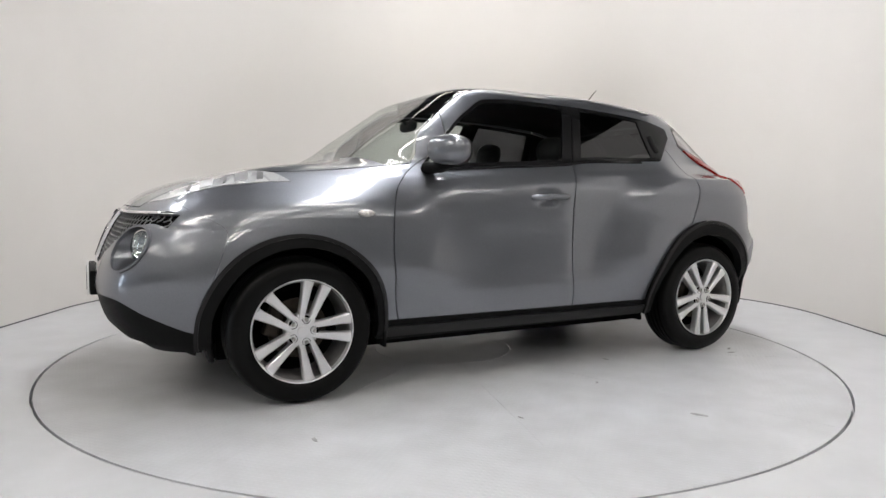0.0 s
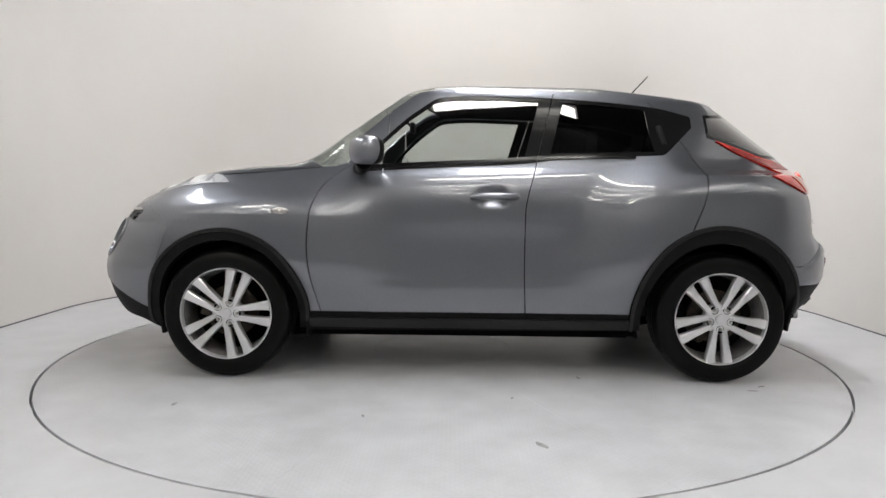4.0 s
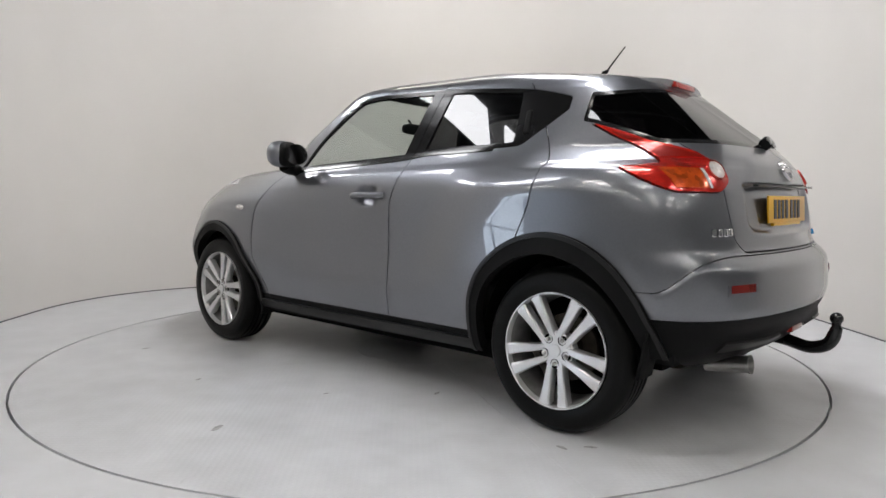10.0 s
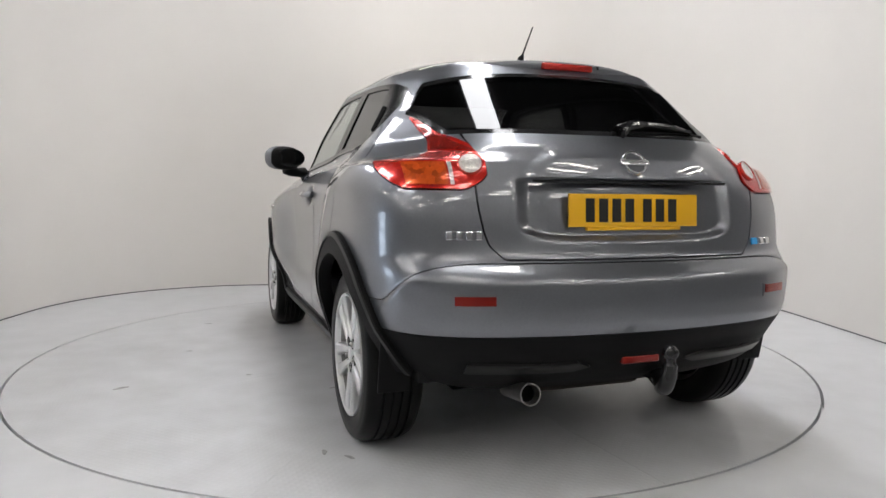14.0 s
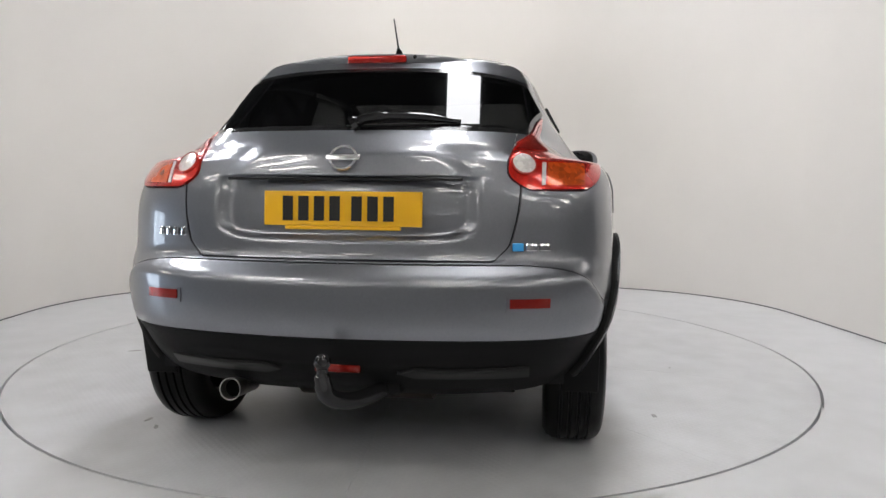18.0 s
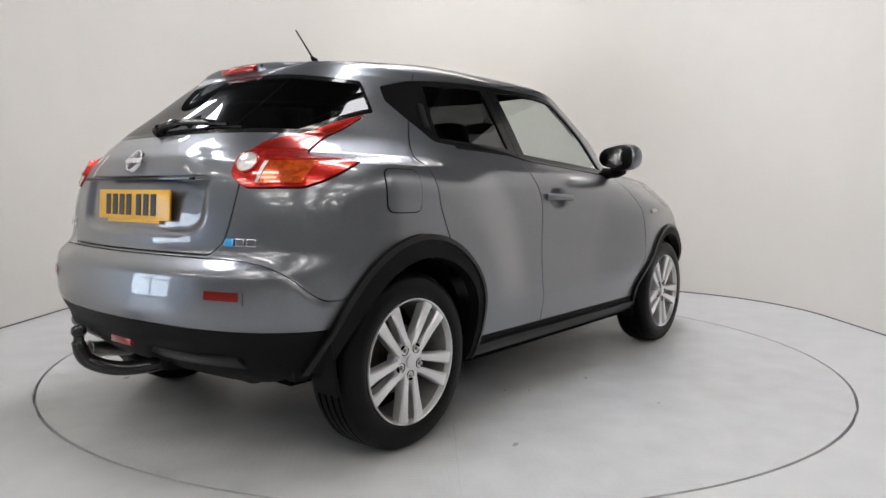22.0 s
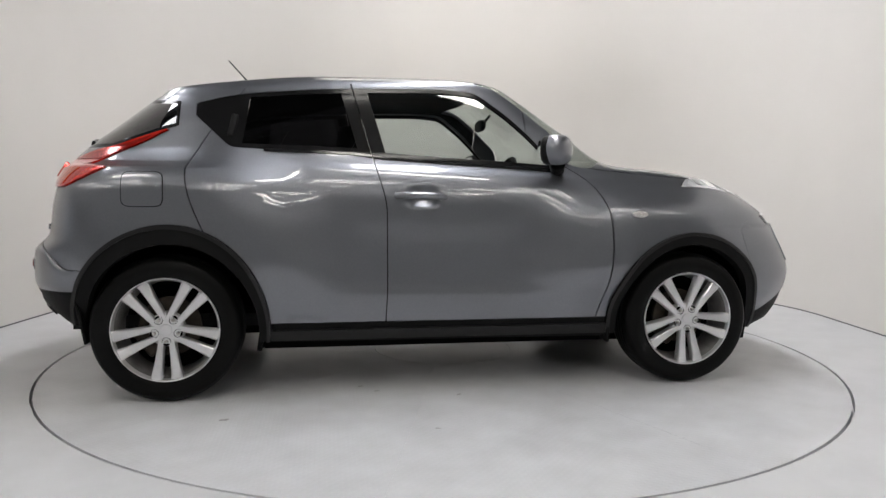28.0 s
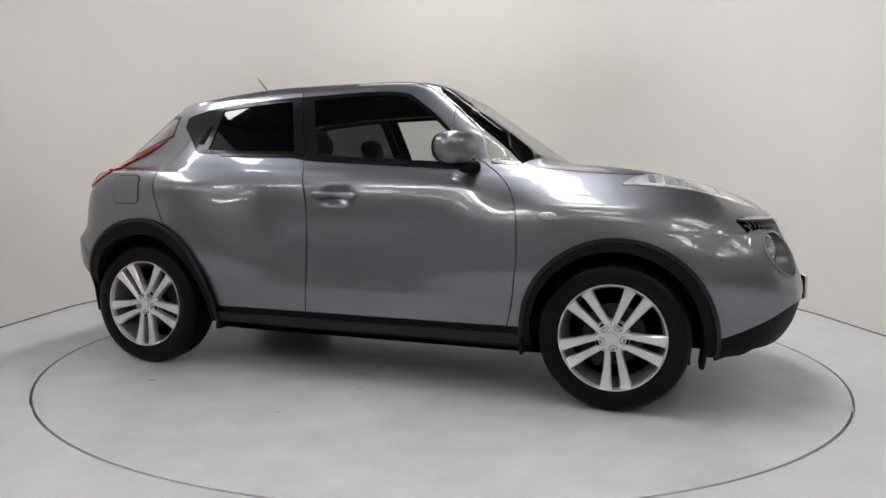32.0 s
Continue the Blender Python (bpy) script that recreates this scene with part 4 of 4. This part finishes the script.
# spoiler over the rear window
bm = bmesh.new()
rows = []
for u in np.linspace(-1, 1, 41):
    y = 0.515 * u
    e = abs(u) ** 3
    lead = Vector((-1.17, y * 0.97, 1.512 - 0.060 * abs(u) ** 2.6))
    tip = Vector((-1.392 + 0.125 * abs(u) ** 2.4, y, 1.480 - 0.066 * abs(u) ** 3.0))
    under = tip + Vector((0.012, 0, -0.056 + 0.03 * e))
    root = Vector((-1.33 + 0.085 * abs(u) ** 2.4, y * 0.985, 1.440 - 0.045 * abs(u) ** 2.0))
    rows.append([bm.verts.new(p) for p in (lead + Vector((0, 0, 0.004)), lead.lerp(tip, 0.5) + Vector((0, 0, 0.012)), tip + Vector((0, 0, 0.006)), tip + Vector((-0.004, 0, -0.008)), under, root)])
for a, b in zip(rows, rows[1:]):
    for i in range(5):
        bm.faces.new((a[i], b[i], b[i + 1], a[i + 1]))
bm.faces.new(rows[0])
bm.faces.new(rows[-1][::-1])
spoiler = part("spoiler", bm, M_PAINT, car, smooth=50)
bm = bmesh.new()
tube(bm, [(-1.166, 0.50 * u, 1.515 - 0.060 * abs(u) ** 2.6) for u in np.linspace(-1, 1, 33)], 0.0035, 6)
part("spoiler_joint", bm, M_DARK, spoiler, "dark joint line")
bm = bmesh.new()
box(bm, -1.404, -1.362, -0.115, 0.115, 1.452, 1.480, 0.008)
part("high_brake_lamp", bm, M_RED, spoiler, "red high brake lamp")

# aerial
bm = bmesh.new()
tube(bm, [(-0.97, 0, 1.54), (-0.98, 0, 1.577), (-1.00, 0, 1.587)], [0.022, 0.014, 0.006], 12)
aerial = part("aerial", bm, M_BLACK, car, "black rod aerial")
bm = bmesh.new()
tube(bm, [(-0.99, 0, 1.582), (-1.09, 0, 1.692)], [0.0042, 0.003], 8)
part("rod", bm, M_BLACK, aerial)

# tail lamp insides: round clear reversing lamp and amber indicator
for s in (1, -1):
    bm = bmesh.new()
    r = lathe(bm, [(0.040, 0.01), (0.040, -0.010), (0.026, -0.013), (0.0, -0.015)], 28, "X")
    bmesh.ops.transform(bm, verts=bm.verts, matrix=tail_frame(s * 0.570, 1.050, 0.004))
    rev = part("reversing_lamp", bm, M_FROST, car, "round clear reversing lamp")
    bm = bmesh.new()
    lathe(bm, [(0.042, 0.004), (0.042, -0.011), (0.038, -0.013), (0.036, -0.006)], 32, "X", closed=True)
    bmesh.ops.transform(bm, verts=bm.verts, matrix=tail_frame(s * 0.570, 1.050, 0.004))
    part("lamp_rim", bm, M_PINK, rev, "pale red lamp rim")
    for nm, mt, lb, y0, y1 in (("indicator_lens", M_AMBER, "amber indicator lens", 0.645, 0.765), ("lamp_divider", M_FROST, "pale lamp divider", 0.628, 0.640)):
        cell = lamp_r.inside(lambda x, y, z: y - y0, lambda x, y, z: y1 - y, lambda x, y, z: z - 0.984, lambda x, y, z: 1.055 - z, lambda x, y, z: -1.535 - x)
        cell.make(nm, mt, car, lb, mirror=s < 0, lift=0.011, depth=0.004)
    arm = lamp_r.inside(lambda x, y, z: np.minimum(z - LAMP_NOTCH(x) - 0.008, LAMP_TOP(x) - 0.012 - z), lambda x, y, z: z - 1.10)
    arm.make("lamp_arm_lens", M_MAROON, car, "deep red upper lens", mirror=s < 0, lift=0.010, depth=0.003)
    # bumper reflectors in a pale frame
    for nm, mt, lb, g, up in (("reflector_frame", M_PAINT, "grey reflector frame", 0.012, 0.003), ("rear_reflector", M_MAROON, "red bumper reflector", 0.0, 0.006)):
        cell = bumper_r.inside(lambda x, y, z: y - 0.54 + g, lambda x, y, z: 0.662 + g - y, lambda x, y, z: z - 0.608 + g, lambda x, y, z: 0.637 + g * 0.4 - z)
        cell.make(nm, mt, car, lb, mirror=s < 0, lift=up, depth=0.006)
    # side repeaters
    bm = bmesh.new()
    bmesh.ops.create_uvsphere(bm, u_segments=20, v_segments=10, radius=1)
    bmesh.ops.transform(bm, verts=bm.verts, matrix=Matrix.Translation((0.975, skin_at(0.975, 0.865, s) + s * 0.007, 0.865)) @ Matrix.Diagonal((0.042, 0.012, 0.017, 1)))
    repeater = part("side_repeater", bm, M_FROST, car, "small oval clear side repeater", smooth=60)
    bm = bmesh.new()
    bmesh.ops.create_uvsphere(bm, u_segments=12, v_segments=8, radius=1)
    bmesh.ops.transform(bm, verts=bm.verts, matrix=Matrix.Translation((0.975, skin_at(0.975, 0.865, s) + s * 0.014, 0.865)) @ Matrix.Diagonal((0.012, 0.007, 0.009, 1)))
    part("bulb", bm, M_STEEL, repeater)
    # door handles over a scooped dish
    yb = 0.5 * (skin_at(-0.235, 0.945, s) + skin_at(0.03, 0.945, s))
    door = door_f_l if s > 0 else door_f_r
    bm = bmesh.new()
    path = curve_points([(0.012, yb + s * 0.002, 0.940), (-0.02, yb + s * 0.022, 0.944), (-0.10, yb + s * 0.029, 0.948), (-0.19, yb + s * 0.024, 0.948), (-0.225, yb + s * 0.002, 0.948)], 22)
    rad = [0.010 + 0.007 * math.sin(math.pi * min(1, i / 14)) ** 0.5 if i < 7 else 0.0165 for i in range(22)]
    tube(bm, path, rad, 12)
    part("door_handle", bm, M_PAINT, door)
    # rear handle set in the black quarter trim
    rdoor = door_r_l if s > 0 else door_r_r
    bm = bmesh.new()
    yq = skin_at(-0.985, 1.27, s)
    box(bm, -0.016, 0.016, -0.012, 0.012, -0.062, 0.062, 0.008, pose(-0.985, yq, 1.27, 28 * s, 10, 0))
    part("door_handle", bm, M_BLACK, rdoor, "black hidden rear handle")
    # mirrors
    sweep = 31 * s
    tm = pose(0, 0, 0, 0, 0, sweep)
    back = lambda d: (MIR_X - d * math.cos(radians(31)), s * (MIR_Y - d * math.sin(radians(31))))
    mir = rounded("door_mirror", M_PAINT, door, *back(0), 1.172, 0.070, 0.112, 0.074, 2.5, "grey door mirror with black foot", tm, 28)
    bm = bmesh.new()
    tube(bm, curve_points([(0.60, s * 0.735, 1.085), (0.58, s * 0.78, 1.085), (0.565, s * 0.82, 1.092), (0.555, s * 0.86, 1.112)], 12), [0.032, 0.034, 0.032, 0.03, 0.03, 0.03, 0.032, 0.034, 0.036, 0.038, 0.04, 0.04], 14)
    part("mirror_foot", bm, M_BLACK, mir, "black mirror foot")
    rounded("mirror_rim", M_BLACK, mir, *back(0.036), 1.170, 0.038, 0.106, 0.071, 2.8, "black mirror rim", tm, 24)
    bm = bmesh.new()
    bmesh.ops.create_circle(bm, cap_ends=True, segments=32, radius=1)
    bmesh.ops.transform(bm, verts=bm.verts, matrix=pose(*back(0.090), 1.170, 0, 0, 12 * s) @ pose(0, 0, 0, 0, -90, 0) @ Matrix.Diagonal((0.058, 0.089, 1, 1)))
    part("mirror_glass", bm, M_CHROME, mir, "mirror glass")
    # mud flaps
    bm = bmesh.new()
    box(bm, -0.007, 0.007, -0.06, 0.06, -0.105, 0.11, 0.005, pose(-1.630, s * 0.78, 0.375, 0, -11, 0))
    part("mud_flap", bm, M_BLACK, car, "black rear mud flap")
    bm = bmesh.new()
    box(bm, 0.845, 0.862, min(s * 0.66, s * 0.83), max(s * 0.66, s * 0.83), 0.215, 0.36, 0.008)
    part("mud_flap", bm, M_BLACK, car, "black front mud flap")
    for fx in (1.655, -0.855):
        bm = bmesh.new()
        box(bm, fx - 0.012, fx + 0.012, min(s * 0.62, s * 0.76), max(s * 0.62, s * 0.74), 0.20, 0.30, 0.008, Matrix.Translation((fx, 0, 0.3)) @ pose(0, 0, 0, 0, 8, 0) @ Matrix.Translation((-fx, 0, -0.3)))
        part("wheel_deflector", bm, M_BLACK, car, "small black deflector before the wheel")
    # round headlamps deep in painted bowls
    head = bowl_ring.make("headlamp", M_PAINT, car, "round headlamp set in a grey bowl", mirror=s < 0, lift=0.005, depth=0.012)
    bm = bmesh.new()
    rows = []
    for k in range(49):
        a = 2 * math.pi * k / 48
        row = []
        for u, r in ((1.0, HEAD_R + 0.001), (0.8, HEAD_R - 0.001), (0.4, HEAD_R - 0.005), (0.0, HEAD_R - 0.010)):
            y, z = HEAD[1] + r * math.cos(a), HEAD[2] + r * math.sin(a)
            lip = nose_at(y, z) + 0.003
            row.append(bm.verts.new((min(1.895, lip - 0.02) * (1 - u) + lip * u, s * y, z)))
        rows.append(row)
    for p, q in zip(rows, rows[1:]):
        for i in range(3):
            bm.faces.new((p[i], q[i], q[i + 1], p[i + 1]))
    part("bowl", bm, M_PAINT, head, smooth=60)
    lamp_at = pose(1.895, s * (HEAD[1] + 0.006), HEAD[2], 0, 0, s * 32)
    bm = bmesh.new()
    r = lathe(bm, [(0.081, -0.02), (0.080, 0.0), (0.072, 0.018), (0.05, 0.030), (0.025, 0.036), (0.004, 0.038)], 40, "X")
    cap(bm, r[-1])
    bmesh.ops.transform(bm, verts=bm.verts, matrix=lamp_at)
    part("lens", bm, M_GLASS, head, "clear domed lens")
    bm = bmesh.new()
    r = lathe(bm, [(0.080, 0.004), (0.070, -0.012), (0.048, -0.034), (0.022, -0.042)], 40, "X")
    cap(bm, r[-1])
    bmesh.ops.transform(bm, verts=bm.verts, matrix=lamp_at)
    part("reflector", bm, M_FACET, head, "bright faceted reflector", smooth=20)
    bm = bmesh.new()
    r = lathe(bm, [(0.018, -0.04), (0.018, -0.004), (0.010, 0.002)], 20, "X")
    cap(bm, r[-1])
    bmesh.ops.transform(bm, verts=bm.verts, matrix=lamp_at)
    part("bulb_shield", bm, M_CHROME, head)
    bm = bmesh.new()
    lathe(bm, [(0.084, -0.01), (0.084, 0.004), (0.079, 0.004), (0.078, -0.01)], 40, "X", closed=True)
    bmesh.ops.transform(bm, verts=bm.verts, matrix=lamp_at)
    part("chrome_ring", bm, M_CHROME, head)
    # strip under the wing lamp
    sill_bar = sill.inside(lambda x, y, z: 0.315 - z, lambda x, y, z: z - 0.27)
    sill_bar.make("sill_step", M_SATIN, car, "black sill step", mirror=s < 0, lift=0.016, depth=0.02)

# fuel flap on the right
flap = quarter_all.inside(fuel)
flap.make("fuel_flap", M_PAINT, car, "square fuel flap", mirror=True, lift=0.0035, depth=0.004)
flap_line = quarter_all.inside(lambda x, y, z: fuel(x, y, z) + 0.004)
flap_line.make("fuel_flap_joint", M_DARK, car, mirror=True, lift=0.0015, depth=0.002)

# emblems and badges as plain shapes
def ring_badge(x, z, s, name):
    bm = bmesh.new()
    lathe(bm, [(0.037, 0), (0.047, 0), (0.045, 0.010), (0.039, 0.010)], 36, "X", centre=(0, 0, 0), closed=True)
    box(bm, -0.002, 0.012, -0.056, 0.056, -0.010, 0.010, 0.003)
    at = rear_at if s < 0 else front_at
    lean = math.degrees(math.atan2(at(0, z + 0.045) - at(0, z - 0.045), 0.09))
    bmesh.ops.transform(bm, verts=bm.verts, matrix=pose(x, 0, z, 0, lean, 0) @ Matrix.Diagonal((s, 1, 1, 1)))
    return part(name, bm, M_BADGE, car, "chrome ring badge")


ring_badge(rear_at(0, 1.066) - 0.004, 1.066, -1, "rear_badge")
ring_badge(nose_at(0, 0.775) - 0.002, 0.775, 1, "front_badge")


def plate(x, s, z, mat, label, tilt):
    bm = bmesh.new()
    box(bm, -0.004, 0.004, -0.26, 0.26, -0.0555, 0.0555, 0.002)
    ob = part("number_plate", bm, mat, car, label)
    ob.matrix_basis = pose(x, 0, z, 0, tilt, 0)
    y = -0.205
    for w, h in ((0.05, 0.079),) * 4 + ((0.02, 0),) + ((0.05, 0.079),) * 3:
        if h:
            bm = bmesh.new()
            box(bm, -0.0015, 0.0015, -w / 2 + 0.008, w / 2 - 0.008, -h / 2, h / 2)
            q = part("plate_mark", bm, M_BAR, ob, "black plate mark")
            q.matrix_basis = pose(s * 0.005, s * (y + w / 2), 0)
        y += w + 0.002 if h else 0.02
    return ob


plate(rear_at(0, 0.906) - 0.010, -1, 0.906, M_YELLOW, "yellow rear number plate with black bars", 3)
plate(2.118, 1, 0.525, M_WHITE, "white front number plate with black bars", 0)
bm = bmesh.new()
box(bm, 2.06, 2.113, -0.265, 0.265, 0.468, 0.582, 0.01)
part("plate_holder", bm, M_BLACK, car, "black plate holder")
bm = bmesh.new()
box(bm, rear_at(0, 0.906) - 0.016, rear_at(0, 0.906) + 0.012, -0.19, 0.19, 0.838, 0.851, 0.003)
part("plate_bracket", bm, M_YELLOW, car, "yellow strip under the plate")
# model badge on the left, blue badge on the right, as bars
for k in range(4):
    bm = bmesh.new()
    yy = 0.655 - 0.031 * k
    box(bm, -0.004, 0.004, -0.0105, 0.0105, -0.015, 0.015, 0.003, tail_frame(yy, 0.822, 0.003))
    part("badge_bar", bm, M_CHROME, car, "chrome badge bar")
for k in range(3):
    bm = bmesh.new()
    yy = -0.56 - 0.042 * k
    box(bm, -0.004, 0.004, -0.018, 0.018, -0.013, 0.013, 0.003, tail_frame(yy, 0.79, 0.003))
    part("badge_bar", bm, M_BLUE if k == 0 else M_CHROME, car, "blue badge bar" if k == 0 else "chrome badge bar")

# rear wiper
bm = bmesh.new()
tube(bm, curve_points([(-1.765, 0.0, 1.18), (-1.752, -0.06, 1.207), (-1.725, -0.2, 1.213), (-1.70, -0.36, 1.198)], 20), [0.026] * 3 + [0.018] * 6 + [0.013] * 8 + [0.009] * 3, 10)
wiper = part("rear_wiper", bm, M_GLOSS, car, "black rear wiper")
bm = bmesh.new()
tube(bm, curve_points([(-1.745, 0.02, 1.175), (-1.725, -0.2, 1.183), (-1.685, -0.42, 1.183)], 14), 0.008, 8)
part("wiper_blade", bm, M_BLACK, wiper)

# raised lips along the valance
for s in (1, -1):
    lip = valance.inside(lambda x, y, z: y - 0.19 - 3 * np.abs(z - 0.394), lambda x, y, z: 0.60 - y, lambda x, y, z: z - 0.376, lambda x, y, z: 0.413 - z, lambda x, y, z: -1.5 - x)
    lip.make("valance_lip", M_SATIN, car, "satin black raised lip", mirror=s < 0, lift=0.010, depth=0.012)
bm = bmesh.new()
bmesh.ops.create_uvsphere(bm, u_segments=14, v_segments=8, radius=0.009)
bmesh.ops.translate(bm, verts=bm.verts, vec=(-1.384, -0.145, 1.474))
part("washer_jet", bm, M_BLACK, spoiler, "small black washer jet", smooth=60)

# rear fog lamp, tow bar, exhaust
bm = bmesh.new()
box(bm, -1.932, -1.89, -0.075, 0.075, 0.388, 0.416, 0.006)
part("fog_lamp", bm, M_MAROON, car, "red rear fog lamp")
bm = bmesh.new()
tube(bm, curve_points([(-1.72, -0.14, 0.335), (-1.86, -0.125, 0.318), (-1.97, -0.06, 0.312), (-2.05, -0.01, 0.345), (-2.078, 0.0, 0.40), (-2.08, 0.0, 0.44)], 26), [0.027] * 20 + [0.024] * 3 + [0.018] * 3, 14)
tow = part("tow_bar", bm, M_GLOSS, car, "black tow bar with ball")
bm = bmesh.new()
bmesh.ops.create_uvsphere(bm, u_segments=24, v_segments=14, radius=0.026)
bmesh.ops.translate(bm, verts=bm.verts, vec=(-2.08, 0, 0.458))
part("tow_ball", bm, M_GLOSS, tow, "black tow ball", smooth=60)
bm = bmesh.new()
box(bm, -1.74, -1.68, -0.13, 0.06, 0.27, 0.33, 0.01)
box(bm, -1.86, -1.70, -0.19, -0.10, 0.30, 0.36, 0.01)
part("tow_bracket", bm, M_BLACK, tow)
bm = bmesh.new()
lathe(bm, [(0.030, 0.16), (0.034, 0.0), (0.038, -0.02), (0.034, -0.02), (0.030, 0.0), (0.026, 0.14)], 28, "X")
bmesh.ops.transform(bm, verts=bm.verts, matrix=pose(-1.852, 0.388, 0.296, 0, 8, 0))
exhaust = part("exhaust", bm, M_STEEL, car, "bright steel exhaust tip")
bm = bmesh.new()
tube(bm, [(-1.72, 0.388, 0.315), (-1.5, 0.36, 0.33), (-1.3, 0.2, 0.32)], 0.026, 12)
# near-black disc closes the tip in place of the bore's shade
inside = bmesh.new()
r = lathe(inside, [(0.031, 0.012), (0.004, 0.012)], 24, "X")
cap(inside, r[-1])
bmesh.ops.transform(inside, verts=inside.verts, matrix=pose(-1.852, 0.388, 0.296, 0, 8, 0))
part("bore_shade", inside, M_DARK, exhaust, "dark disc for the shaded bore")
part("exhaust_pipe", bm, M_STEEL, exhaust, "dull steel pipe")
bm = bmesh.new()
tube(bm, [(-1.50, -0.25, 0.30), (-1.50, 0.25, 0.30)], 0.11, 20)
part("silencer", bm, M_WORN, exhaust, "rusty dark silencer box")
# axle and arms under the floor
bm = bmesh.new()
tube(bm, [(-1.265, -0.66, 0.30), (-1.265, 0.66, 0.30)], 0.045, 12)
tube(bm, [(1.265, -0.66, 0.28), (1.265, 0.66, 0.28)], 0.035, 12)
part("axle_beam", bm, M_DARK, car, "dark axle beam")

# grille mesh: a honeycomb of thin bars across the opening
bm = bmesh.new()
cell = 0.027
for r_ in range(12):
    for c_ in range(-30, 31):
        y, z = (c_ + 0.5 * (r_ % 2)) * cell, 0.635 + r_ * cell * 0.75
        ok = z > GRILLE_LOW(abs(y)) + 0.004 and z < 0.852 and abs(y) < 0.675 and head_dist(1.9, abs(y), z) > HEAD_R + 0.014
        if not ok:
            continue
        for q in (0, 1, 2):
            ends = [(y + 0.0153 * math.sin(radians(60 * w)), z + 0.0153 * math.cos(radians(60 * w))) for w in (q, q + 1)]
            tube(bm, [(nose_at(*e) - 0.014, *e) for e in ends], 0.0026, 4, caps=False)
mesh_ob = part("grille_mesh", bm, M_MESH, car, "grey honeycomb grille mesh")
mesh_ob["kind"] = "stuff"
for s in (1, -1):
    bm = bmesh.new()
    tube(bm, [(nose_at(y, 0.862) + 0.003, s * y, 0.862) for y in np.linspace(0.16, 0.675, 30)], [0.003] + [0.007] * 28 + [0.003], 8)
    part("grille_trim", bm, M_CHROME, car, "chrome strip above the grille")
    bm = bmesh.new()
    tube(bm, [(nose_at(y, z) + 0.004, s * y, z) for y, z in zip(np.linspace(0.17, 0.07, 12), np.linspace(0.855, 0.63, 12))], 0.011, 8)
    part("grille_trim", bm, M_CHROME, car, "slanting chrome grille bar")
bm = bmesh.new()
box(bm, rear_at(0, 1.02) - 0.002, rear_at(0, 0.95) + 0.004, -0.385, 0.385, 0.996, 1.006, 0.002)
part("tailgate_slot", bm, M_GLOSS, car, "dark handle slot above the plate")

# ---- inside the car ----
lining = roof_all.inside(lambda x, y, z: z - 1.30)
lining.make("roof_lining", M_LINER, car, "dark roof lining", both=True, lift=-0.035, depth=0.004)
bm = bmesh.new()
box(bm, -1.7, 1.0, -0.72, 0.72, 0.32, 0.38)
part("cabin_floor", bm, M_LINER, car)
for s in (1, -1):
    y = s * 0.37
    seat = rounded("front_seat", M_FABRIC, car, -0.02, y, 0.60, 0.27, 0.25, 0.10, 3.2, "black fabric front seat")
    rounded("backrest", M_FABRIC, seat, -0.34, y, 0.88, 0.095, 0.24, 0.30, 3.0, "", pose(0, 0, 0, 0, -14, 0))
    rounded("headrest", M_FABRIC, seat, -0.44, y, 1.235, 0.05, 0.125, 0.075, 2.8, "", pose(0, 0, 0, 0, -10, 0))
    bm = bmesh.new()
    for d in (-0.05, 0.05):
        tube(bm, [(-0.42, y + d, 1.10), (-0.44, y + d, 1.22)], 0.006, 8)
    part("headrest_post", bm, M_STEEL, seat)
    rounded("headrest", M_FABRIC, car, -1.18, s * 0.36, 1.16, 0.045, 0.12, 0.07, 2.8, "black rear headrest")
bench = rounded("rear_seat", M_FABRIC, car, -0.86, 0, 0.60, 0.25, 0.62, 0.10, 4.0, "black fabric rear seat")
rounded("backrest", M_FABRIC, bench, -1.12, 0, 0.86, 0.09, 0.62, 0.25, 4.0, "", pose(0, 0, 0, 0, -14, 0))
dash = rounded("dashboard", M_LINER, car, 0.78, 0, 0.90, 0.26, 0.70, 0.15, 3.5, "dark dashboard", None, 30)
rounded("instrument_hood", M_LINER, dash, 0.62, -0.37, 1.03, 0.10, 0.17, 0.05, 2.6)
bm = bmesh.new()
loop = [(0.185 * math.cos(a), 0.185 * math.sin(a), 0) for a in np.linspace(0, 2 * math.pi, 41)]
tube(bm, loop, 0.014, 10, caps=False)
for a in (90, 210, 330):
    tube(bm, [(0, 0, -0.02), (0.18 * math.cos(radians(a)), 0.18 * math.sin(radians(a)), 0)], [0.03, 0.014], 8)
bmesh.ops.transform(bm, verts=bm.verts, matrix=pose(0.38, -0.37, 0.985, 0, -65, 0))
part("steering_wheel", bm, M_BLACK, dash, "black steering wheel")
inner_mirror = rounded("rear_view_mirror", M_BLACK, car, 0.36, 0.0, 1.365, 0.018, 0.115, 0.034, 3.0, "black rear view mirror")
bm = bmesh.new()
tube(bm, [(0.37, 0, 1.37), (0.42, 0, 1.43)], 0.008, 8)
part("mirror_stalk", bm, M_BLACK, inner_mirror)


# ---- the turning table ----
def motions():
    times = [2.0 * k for k in range(17)]
    walk(turntable, [(t, pose(0, 0, 0, 0, 0, turn(t))) for t in times])
    rows = []
    for t in times:
        a = turn(t) + 180
        c, s = math.cos(radians(a)), math.sin(radians(a))
        rows.append((t, pose(c * CAR_X - s * CAR_Y, s * CAR_X + c * CAR_Y, 0, 0, 0, a)))
    walk(car, rows)


motions()
